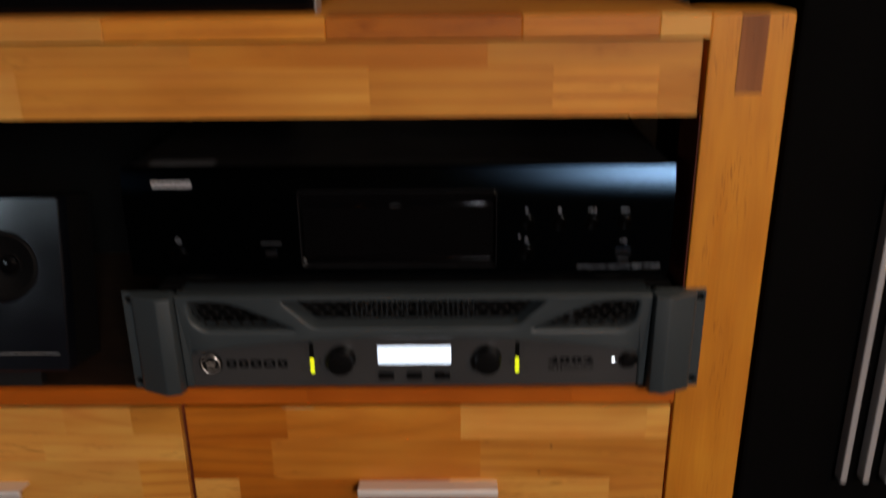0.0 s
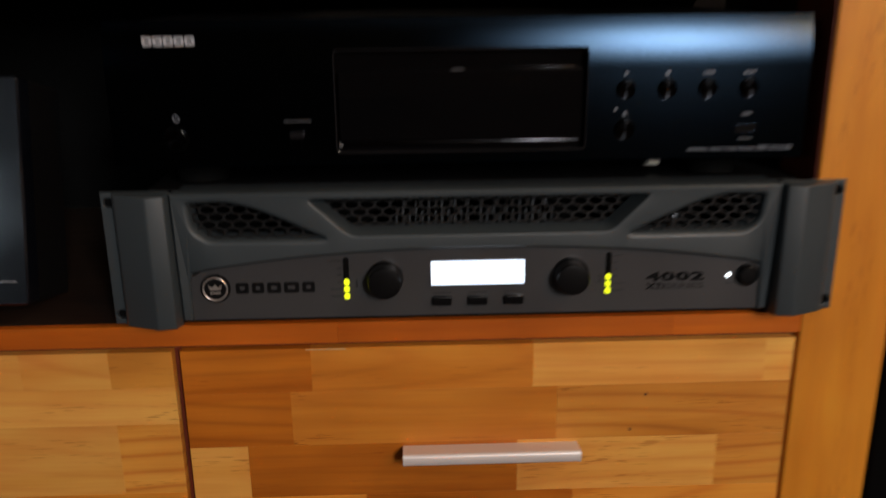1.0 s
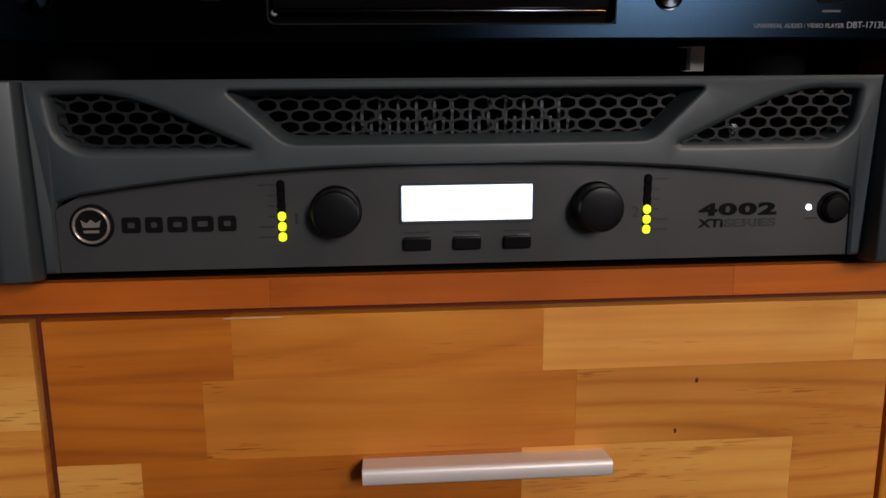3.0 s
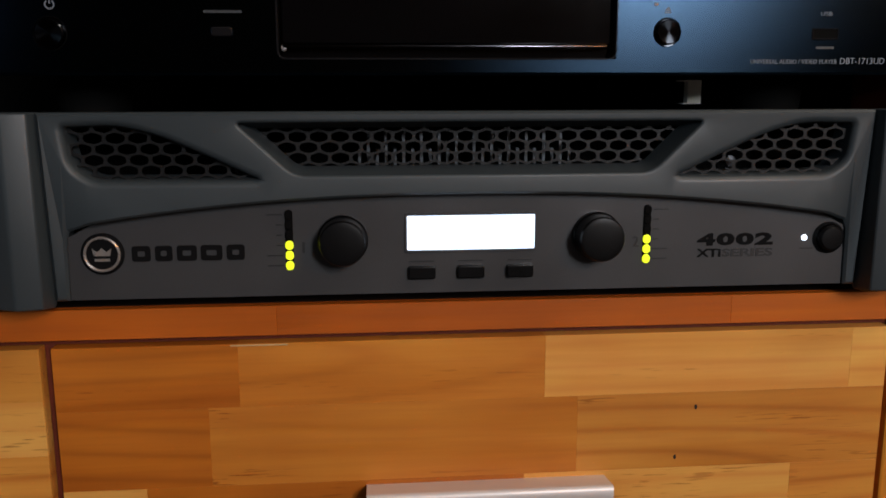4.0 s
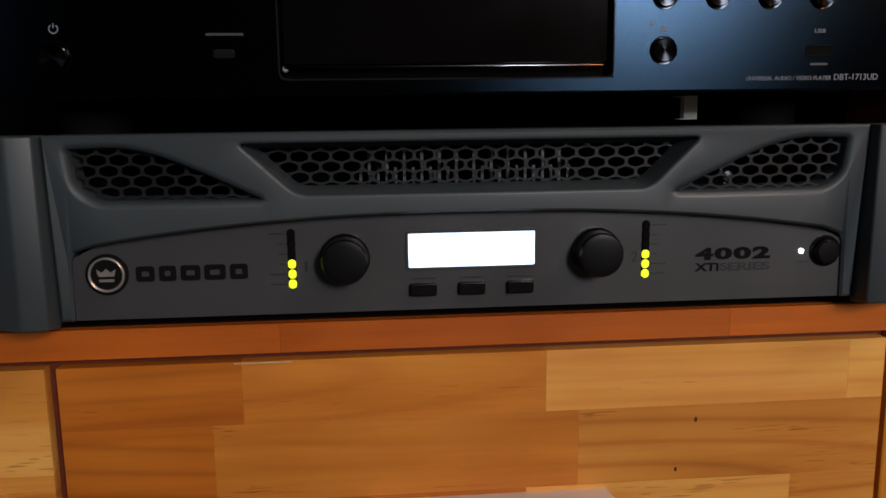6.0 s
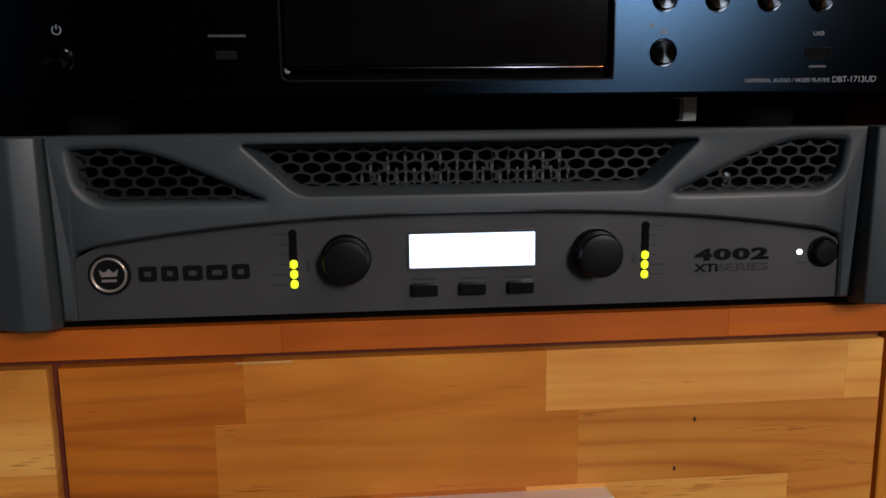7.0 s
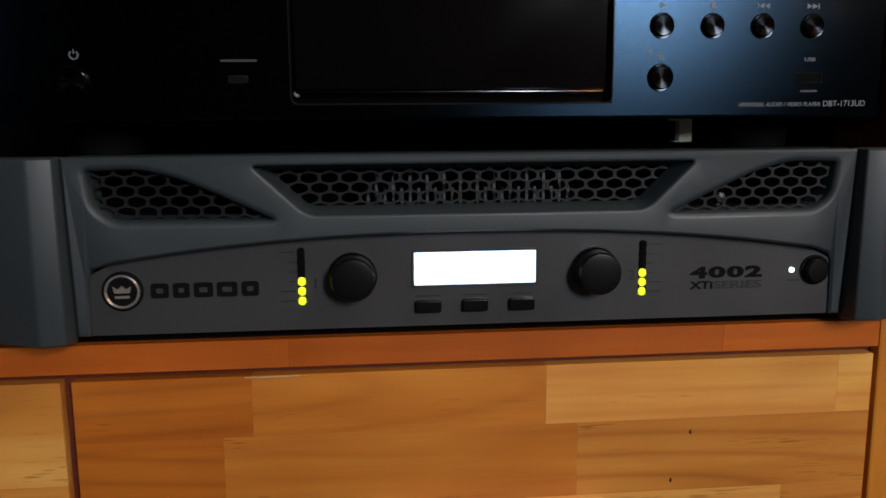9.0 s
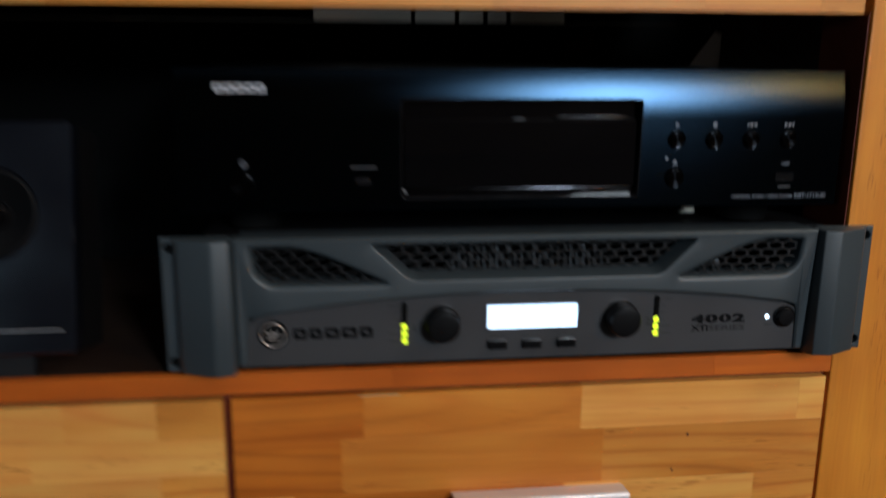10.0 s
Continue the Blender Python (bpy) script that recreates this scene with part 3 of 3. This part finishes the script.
# lower face plate
pl = [(-0.1888, AZB), (-0.1886, 0.4860)] + [(x, z - 0.0002) for x, z in archline[1:-1]] + [(0.1886, 0.4860), (0.1888, AZB)]
plate = part("face_plate", prism(pl, PLATE_Y, 0.0040), GREY_PLATE, amp, "warm grey metallic face plate")

# display
LX, LZ0, LZ1 = 0.0310, 0.4774, 0.4942
disp = part("display", prism(rounded(-LX, LX, LZ0, LZ1, 0.0006, 2), PLATE_Y - 0.0002, PLATE_Y + 0.0006), LCD_GLOW, amp, "white backlit display")
part("display_frame", plate_with_holes(rounded(-LX - 0.0012, LX + 0.0012, LZ0 - 0.0012, LZ1 + 0.0012, 0.0015, 3),
                                       [(rounded(-LX, LX, LZ0, LZ1, 0.0006, 3), 0.0)], PLATE_Y - 0.0007, PLATE_Y + 0.0003, 0.0002), GREY_PLATE, amp)
for x in (-0.0240, -0.0002, 0.0238):
    part("soft_key", prism(rounded(x - 0.0066, x + 0.0066, 0.4634, 0.4698, 0.0012, 3), PLATE_Y - 0.0026, PLATE_Y + 0.0005, 0.0007), KNOB, amp, "black rubber key")
    bar("key_legend", x - 0.0060, x + 0.0060, 0.4716, 0.4723, PLATE_Y, INK_SOFT, amp)

# level knobs
for s in (-1, 1):
    prof = [(0.0120, 0.0), (0.0120, -0.0025), (0.0112, -0.0035), (0.0109, -0.0115), (0.0102, -0.0128), (0.0075, -0.0133), (0, -0.0130)]
    part("knob", lathe(prof, 40), KNOB, amp, "black ribbed level knob", at=(s * 0.0615, PLATE_Y, 0.4832))
    # signal lights in a slot
    sx = s * 0.0868
    slot = part("led_slot", prism(rounded(sx - 0.0018, sx + 0.0018, 0.4688, 0.4980, 0.0017, 4), PLATE_Y - 0.0004, PLATE_Y + 0.0005), HOLE, amp, "black slot of level lights")
    for k in range(6):
        z = 0.4712 + k * 0.0049
        lit = k < 3
        part("led", prism(rounded(sx - 0.0019, sx + 0.0019, z - 0.0022, z + 0.0022, 0.0017, 4), PLATE_Y - 0.0013, PLATE_Y - 0.0003, 0.0005), LED_ON if lit else HOLE, slot,
             "lit yellow-green light" if lit else "unlit")
        side = -1 if s < 0 else 1
        bar("scale_mark", sx + side * 0.0030, sx + side * (0.0105 if k in (0, 1, 5) else 0.0060), z - 0.0003, z + 0.0003, PLATE_Y, INK_SOFT, amp)
writing("channel_number", "1", -0.0808, 0.4772, 0.0013, 0.0052, PLATE_Y, INK_SOFT, amp)
writing("channel_number", "2", 0.0798, 0.4772, 0.0032, 0.0052, PLATE_Y, INK_SOFT, amp)

# printed model number
for k, digit in enumerate("4002"):
    writing("printed_digit", digit, 0.1125 + 0.0099 * k, 0.4770, 0.0094, 0.0063, PLATE_Y, INK, amp, 0.05, "black printed number")
writing("series_name", "XTi", 0.1125, 0.4713, 0.0125, 0.0042, PLATE_Y, INK, amp, 0.03)
writing("series_name", "SERIES", 0.1255, 0.4713, 0.0262, 0.0042, PLATE_Y, INK_SOFT, amp, 0.03)

# maker's mark: a ringed badge and a row of plain blocks
badge = part("badge", lathe([(0.0098, 0.0), (0.0098, -0.0012), (0.0090, -0.0018), (0, -0.0018)], 36), INK, amp, "round black badge with silver ring", at=(-0.1728, PLATE_Y, 0.4785))
part("badge_ring", lathe([(0.0085, -0.0016), (0.0083, -0.0026), (0.0078, -0.0029), (0.0073, -0.0026), (0.0071, -0.0016)], 36), BADGE_SILVER, badge, at=(-0.1728, PLATE_Y, 0.4785))
part("emblem", prism([(-0.1764, 0.4778), (-0.1692, 0.4778), (-0.1684, 0.4812), (-0.1708, 0.4796), (-0.1728, 0.4814), (-0.1748, 0.4796), (-0.1772, 0.4812)], PLATE_Y - 0.0024, PLATE_Y - 0.0017), BADGE_SILVER, badge)
part("emblem_bar", box(-0.1762, -0.1694, PLATE_Y - 0.0024, PLATE_Y - 0.0017, 0.4752, 0.4764), BADGE_SILVER, badge)
for x0, x1 in ((-0.1598, -0.1512), (-0.1492, -0.1412), (-0.1392, -0.1300), (-0.1282, -0.1182), (-0.1162, -0.1078)):
    hole = rounded(x0 + 0.0026, x1 - 0.0026, 0.4768, 0.4794, 0.0006, 2)
    part("name_block", plate_with_holes(rounded(x0, x1, 0.4744, 0.4818, 0.0014, 3), [(hole, 0.0)], PLATE_Y - 0.0005, PLATE_Y + 0.0003, 0.0001), INK, amp)

# power button and its light
part("power_button", lathe([(0.0078, 0.0), (0.0078, -0.0010), (0.0070, -0.0016), (0.0066, -0.0010), (0.0064, -0.0030), (0.0052, -0.0042), (0, -0.0046)], 36),
     KNOB, amp, "round black power button", at=(0.1802, PLATE_Y, 0.4802))
part("power_ring", lathe([(0.0080, 0.0004), (0.0080, -0.0008), (0.0076, -0.0012), (0.0072, -0.0008)], 36), STEEL_BLACK, amp, at=(0.1802, PLATE_Y, 0.4802))
part("power_light", lathe([(0.0014, 0.0), (0.0013, -0.0006), (0.0008, -0.0010), (0, -0.0011)], 14), LED_WHITE, amp, "lit white power light", at=(0.1678, PLATE_Y, 0.4803))
bar("light_legend", 0.1660, 0.1725, 0.4745, 0.4752, PLATE_Y, INK_SOFT, amp)

# ---- disc player ----
PX0, PX1, PZ0, PZ1, PF = -0.2270, 0.2070, 0.5600, 0.6490, -0.0040
player = thing("disc_player", (-0.01, 0.15, AZ1 - 0.003), "black disc player with brushed metal front on the amplifier", "disc player")
part("case", box(PX0 + 0.0015, PX1 - 0.0015, 0.0085, 0.30, PZ0 + 0.003, PZ1 - 0.0022, 0.0012), STEEL_BLACK, player, "black steel case")
# front panel: slab with a rolled upper edge
prof = [(0.0080, PZ0), (PF + 0.0012, PZ0), (PF, PZ0 + 0.0012), (PF, PZ0 + 0.0578)]
for k in range(1, 11):
    a = radians(20.4 * k / 10)
    prof.append((PF + 0.0885 * (1 - math.cos(a)), PZ0 + 0.0578 + 0.0885 * math.sin(a)))
prof.append((0.0080, PZ1))
WX0, WX1, WZ0, WZ1 = -0.0890, 0.0678, 0.5672, 0.6305


def front_profile_y(z):
    """Depth of the panel's face at a height."""
    for (ya, za), (yb, zb) in zip(prof[2:], prof[3:]):
        if za <= z <= zb and zb > za:
            return ya + (yb - ya) * (z - za) / (zb - za)
    return PF


def face_strip(x0, x1, cut=None):
    """A run of the panel; cut: a stretch of heights left out for the window."""
    bm = bmesh.new()
    runs = [[p for p in prof]]
    if cut:
        lo, hi = cut
        runs = [[p for p in prof if p[1] < lo] + [(front_profile_y(lo), lo), (0.0080, lo)],
                [(0.0080, hi), (front_profile_y(hi), hi)] + [p for p in prof if p[1] > hi]]
    for pts in runs:
        a = [bm.verts.new((x0, y, z)) for y, z in pts]
        b = [bm.verts.new((x1, y, z)) for y, z in pts]
        for i in range(len(a)):
            j = (i + 1) % len(a)
            bm.faces.new((a[i], a[j], b[j], b[i]))
        bm.faces.new(a)
        bm.faces.new(list(reversed(b)))
    return bm


face = face_strip(PX0, WX0)
for other in (face_strip(WX0, WX1, (WZ0, WZ1)), face_strip(WX1, PX1)):
    tmp = bpy.data.meshes.new("draft")
    other.to_mesh(tmp)
    other.free()
    face.from_mesh(tmp)
    bpy.data.meshes.remove(tmp)
bmesh.ops.remove_doubles(face, verts=face.verts, dist=0.00001)
inner = [f for f in face.faces if all(abs(v.co.x - WX0) < 1e-6 for v in f.verts) or all(abs(v.co.x - WX1) < 1e-6 for v in f.verts)]
bmesh.ops.delete(face, geom=inner, context="FACES_ONLY")
panel = part("front_panel", face, PLAYER_FACE, player, "black brushed aluminium front", angle=25)

# recessed glossy window with the disc drawer
win = part("window", box(WX0 - 0.001, WX1 + 0.001, 0.0035, 0.0075, WZ0 - 0.001, WZ1 + 0.001), GLOSS, player, "recessed gloss black window")
part("window_rim", plate_with_holes(rounded(WX0 - 0.0004, WX1 + 0.0004, WZ0 - 0.0004, WZ1 + 0.0004, 0.0034, 5),
                                    [(rounded(WX0 + 0.0006, WX1 - 0.0006, WZ0 + 0.0006, WZ1 - 0.0006, 0.0030, 5), 0.0002)], PF - 0.0004, 0.0040, 0.0008), GLOSS_EDGE, win)
part("disc_drawer", prism(rounded(-0.0868, 0.0655, 0.5742, 0.6175, 0.0012, 3), -0.0012, 0.0034, 0.0005, 2), GLOSS, win, "gloss black disc drawer front", angle=8)
part("lower_lip", box(-0.0868, 0.0640, -0.0026, 0.0034, 0.5720, 0.5740, 0.0009, 3), LIP_EDGE, win)
# two thin bright bars stand in for reflections across the disc tray
part("upper_reflection_line", box(0.0110, 0.0600, -0.0012, 0.0034, 0.6180, 0.6190, 0.0004, 2), LIP_EDGE, win)
part("reflection_strip", box(0.0130, 0.0590, -0.0010, -0.0004, 0.6087, 0.6092), LIP_EDGE, win)
part("corner_glint", lathe([(0.0016, 0.0), (0.0012, -0.0010), (0, -0.0014)], 12), SILVER, win, at=(-0.0862, -0.0010, 0.5722))
part("disc_mark", prism([(-0.0180 + 0.0052 * (1 + math.cos(radians(a))), 0.6168 + 0.0016 * math.sin(radians(a))) for a in range(0, 360, 20)], -0.0010, -0.0004), PRINT_DIM, win)
part("disc_mark_bar", box(-0.0176, -0.0078, -0.0010, -0.0004, 0.6126, 0.6138), PRINT_DIM, win)
part("format_mark", box(0.0500, 0.0570, -0.0011, -0.0005, 0.5990, 0.6014), PRINT_DIM, win)

# maker's name as plain blocks
for k in range(5):
    x = -0.2030 + k * 0.0064
    hole = rounded(x + 0.0014, x + 0.0044, 0.6362, 0.6376, 0.0003, 2)
    part("name_block", plate_with_holes(rounded(x, x + 0.0058, 0.6342, 0.6394, 0.0008, 2), [(hole, 0.0)], 0.0, 0.0008, 0.0001), NAME_PRINT, player,
         at=(0, front_profile_y(0.637) - 0.0011, 0))


def round_button(x, z, r):
    b = part("button", lathe([(r + 0.0008, 0.0002), (r + 0.0008, -0.0006), (r, -0.0005), (r, -0.0018), (r - 0.0006, -0.0024), (r * 0.5, -0.0023), (0, -0.0022)], 36),
             BUTTON_METAL, player, "round spun-metal button", at=(x, PF, z))
    part("button_gap", lathe([(r + 0.0010, -0.0001), (r + 0.0010, -0.0003), (r + 0.0001, -0.0003)], 36), HOLE, b, at=(x, PF, z))
    return b


BX = (0.0918, 0.1175, 0.1432, 0.1690)
for x in BX:
    round_button(x, 0.6045, 0.0052)
round_button(0.0918, 0.5796, 0.0057)
round_button(-0.1876, 0.5782, 0.0064)


def icon(points, z=0.6140):
    part("icon", prism(points, PF - 0.0003, PF + 0.0003), PRINT_WHITE, player)


icon([(BX[0] - 0.0012, 0.6126), (BX[0] + 0.0016, 0.6141), (BX[0] - 0.0012, 0.6156)])
icon([(BX[1] - 0.0013, 0.6128), (BX[1] + 0.0013, 0.6128), (BX[1] + 0.0013, 0.6154), (BX[1] - 0.0013, 0.6154)])
for cx, s in ((BX[2], -1), (BX[3], 1)):
    icon([(cx - s * 0.0032, 0.6128), (cx - s * 0.0004, 0.6141), (cx - s * 0.0032, 0.6154)])
    icon([(cx - s * 0.0003, 0.6128), (cx + s * 0.0025, 0.6141), (cx - s * 0.0003, 0.6154)])
    icon([(cx + s * 0.0026, 0.6128), (cx + s * 0.0032, 0.6128), (cx + s * 0.0032, 0.6154), (cx + s * 0.0026, 0.6154)])
icon([(0.0902, 0.5893), (0.0934, 0.5893), (0.0918, 0.5912)])
icon([(0.0902, 0.5882), (0.0934, 0.5882), (0.0934, 0.5888), (0.0902, 0.5888)])
icon([(0.0850, 0.5915), (0.0870, 0.5915), (0.0870, 0.5930), (0.0850, 0.5930)])
# standby symbol
sym = bmesh.new()
for k in range(14):
    a0, a1 = radians(125 + 290 * k / 14), radians(125 + 290 * (k + 1) / 14)
    q = [(-0.1868 + r * math.cos(a), 0.5905 + r * math.sin(a)) for r, a in ((0.0016, a0), (0.0016, a1), (0.0022, a1), (0.0022, a0))]
    prism(q, PF - 0.0003, PF + 0.0003, bm=sym)
box(-0.18705, -0.18655, PF - 0.0003, PF + 0.0003, 0.5908, 0.5930, bm=sym)
part("standby_symbol", sym, PRINT_WHITE, player)
bar("mode_legend", -0.1208, -0.1040, 0.5873, 0.5884, PF, PRINT_DIM, player)
part("mode_button", prism(rounded(-0.1178, -0.1082, 0.5770, 0.5812, 0.0012, 3), PF - 0.0018, PF + 0.0005, 0.0006), GLOSS_EDGE, player, "small glossy button")
part("usb_socket", plate_with_holes(rounded(0.1626, 0.1758, 0.5764, 0.5818, 0.0006, 2), [(rounded(0.1633, 0.1751, 0.5770, 0.5812, 0.0003, 2), 0.0)],
                                    PF - 0.0006, PF + 0.0004, 0.0002), GLOSS_EDGE, player, "small black socket")
part("usb_tongue", box(0.1634, 0.1750, PF - 0.0002, PF + 0.0003, 0.5771, 0.5811), HOLE, player)
writing("socket_legend", "USB", 0.1663, 0.5874, 0.0056, 0.0019, PF, PRINT_WHITE, player, 0.006)
bar("socket_legend", 0.1650, 0.1738, 0.5722, 0.5732, PF, PRINT_DIM, player)
writing("model_name", "UNIVERSAL AUDIO / VIDEO PLAYER", 0.1330, 0.5652, 0.0432, 0.0020, PF, PRINT_WHITE, player, 0.006)
writing("model_name", "DBT-1713UD", 0.1776, 0.5650, 0.0224, 0.0030, PF, PRINT_WHITE, player, 0.008)
# feet, one with a pale tab
for x in (-0.185, 0.165):
    for y in (0.045, 0.255):
        part("foot", lathe([(0, -0.0085), (0.017, -0.0085), (0.018, 0.0), (0.0175, 0.0110), (0, 0.0110)], 24), HOLE, player, at=(x, y, 0.5515))
for ob in [o for o in player.children if o.name.startswith("foot")]:
    ob.rotation_euler = (radians(90), 0, 0)
part("tab_stem", box(0.1250, 0.1306, 0.0510, 0.0550, 0.5581, 0.5629), RUBBER, player)
tab = box(0.1238, 0.1312, 0.0500, 0.0560, 0.5452, 0.5580)
box(0.1210, 0.1237, 0.0500, 0.0560, 0.5452, 0.5457, bm=tab)
box(0.1190, 0.1237, 0.0500, 0.0560, 0.5572, 0.5579, bm=tab)
part("pale_tab", tab, PAPER, player, "pale grey clip under the player")
part("sticker", box(-0.2110, -0.1590, 0.0180, 0.0330, PZ1 - 0.0021, PZ1 - 0.0016), PRINT_DIM, player, "pale grey sticker")

# ---- small loudspeaker beside the amplifier ----
SPX, SPB = -0.3480, 0.075
spk = thing("shelf_loudspeaker", (SPX, SPB, SHELF), "small slate-coloured loudspeaker leaning back on the shelf", "loudspeaker")
SX0, SX1, SZ1, SF = SPX - 0.0490, SPX + 0.0480, 0.6020, 0.0060
cz = 0.5425
circle = [(SPX - 0.0040 + 0.0300 * math.cos(radians(a)), cz + 0.0300 * math.sin(radians(a))) for a in range(0, 360, 9)]
part("cabinet_box", box(SX0 + 0.001, SX1 - 0.001, SF + 0.0162, SPB, SHELF + 0.0002, SZ1 - 0.001, 0.002), STEEL_BLACK, spk)
part("baffle", plate_with_holes(rounded(SX0, SX1, SHELF + 0.0002, SZ1, 0.003, 3), [(circle, 0.0)], SF, SF + 0.0160, 0.0012), SPEAKER_FACE, spk, "slate grey satin baffle")
part("driver", lathe([(0.0298, 0.002), (0.0295, -0.001), (0.0272, -0.0022), (0.0250, 0.0005), (0.0100, 0.0120), (0.0095, 0.0100), (0.0060, 0.0075), (0, 0.0068)], 40), CONE, spk,
     "black cone driver", at=(SPX - 0.004, SF + 0.0030, cz))
part("dust_cap", lathe([(0.0088, 0.0), (0.0080, -0.0022), (0.0050, -0.0040), (0, -0.0048)], 28), GLOSS, spk, "small shiny dust cap", at=(SPX - 0.004, SF + 0.0125, cz))
part("trim_line", box(SX0 + 0.0075, SX1 - 0.0075, SF - 0.0006, SF + 0.0002, 0.4660, 0.4668), SILVER, spk)
part("front_foot", box(SPX - 0.020, SPX + 0.020, SF + 0.006, SF + 0.016, SHELF - 0.0140, SHELF + 0.0001), RUBBER, spk)
spk.rotation_euler = (radians(-13), 0, 0)

# ---- things behind ----
tower = thing("floor_loudspeaker", (0.45, 0.15, FLOOR), "tall black floor-standing loudspeaker with pale vertical strips", "loudspeaker")
part("cabinet_box", box(0.293, 0.565, 0.0120, 0.33, FLOOR + 0.02, 1.25, 0.004), CLOTH, tower, "black cabinet")
part("plinth", box(0.290, 0.570, 0.006, 0.335, FLOOR, FLOOR + 0.0198, 0.003), STEEL_BLACK, tower)
for x in (0.3820, 0.4020, 0.4220, 0.4420):
    part("metal_strip", prism(rounded(x - 0.0030, x + 0.0030, 0.3525, 1.20, 0.0028, 4), 0.0, 0.0119, 0.0012), STRIP, tower, "pale aluminium strip")

tv = thing("television_stand", (-0.35, 0.16, CTOP), "gloss black television stand foot on the cabinet top", "stand")
part("stand_base", box(-0.62, -0.0720, 0.030, 0.30, CTOP, CTOP + 0.022, 0.005, 3), GLOSS, tv, "gloss black stand", angle=8)
part("stand_neck", box(-0.45, -0.24, 0.165, 0.215, CTOP + 0.0221, CTOP + 0.085), GLOSS, tv)
part("stand_glint", box(-0.0719, -0.0705, 0.034, 0.060, CTOP + 0.0002, CTOP + 0.020), SILVER, tv)

# housing and cord made up to carry the added fill light
fixture = thing("fill_pendant", (CEIL[0], CEIL[1], TOP), "added unseen fill lamp, flat and square, hanging from the ceiling on a cord", "pendant lamp")
part("housing", box(CEIL[0] - 0.37, CEIL[0] + 0.37, CEIL[1] - 0.37, CEIL[1] + 0.37, CEIL[2] + 0.01, CEIL[2] + 0.05, 0.004), STEEL_BLACK, fixture)
part("cord", box(CEIL[0] - 0.004, CEIL[0] + 0.004, CEIL[1] - 0.004, CEIL[1] + 0.004, CEIL[2] + 0.0501, TOP, 0.001), RUBBER, fixture)

# cables hanging behind the cabinet, before the wall
for k, x in enumerate((-0.046, 0.000, 0.031, 0.058)):
    cable = bmesh.new()
    for i in range(12):
        za, zb = 0.30 + 0.04 * i, 0.34 + 0.04 * i
        box(x - 0.0022 + 0.002 * math.sin(k + i * 0.7), x + 0.0022 + 0.002 * math.sin(k + i * 0.7), 0.4010, 0.4054, za, zb + 0.001, bm=cable)
    tagged(finish("cable", cable, RUBBER), "black cable hanging behind the cabinet", "cable", "cables behind the cabinet")

lamp = thing("floor_lamp", (1.40, -2.1, FLOOR), "floor lamp with a warm glowing shade", "floor lamp")
part("base", prism(rounded(1.27, 1.53, FLOOR, FLOOR + 0.02, 0.008, 3), -2.23, -1.97), STEEL_BLACK, lamp)
part("pole", box(1.612, 1.408, -2.108, -2.092, FLOOR + 0.0201, FLOOR + 1.33, 0.003), STEEL_BLACK, lamp)
cone = bmesh.new()
bmesh.ops.create_cone(cone, cap_ends=False, segments=32, radius1=0.08, radius2=0.06, depth=0.14, matrix=Matrix.Translation((1.40, -2.1, FLOOR + 1.38)))
part("shade", cone, SHADE, lamp, "warm glowing cloth shade")
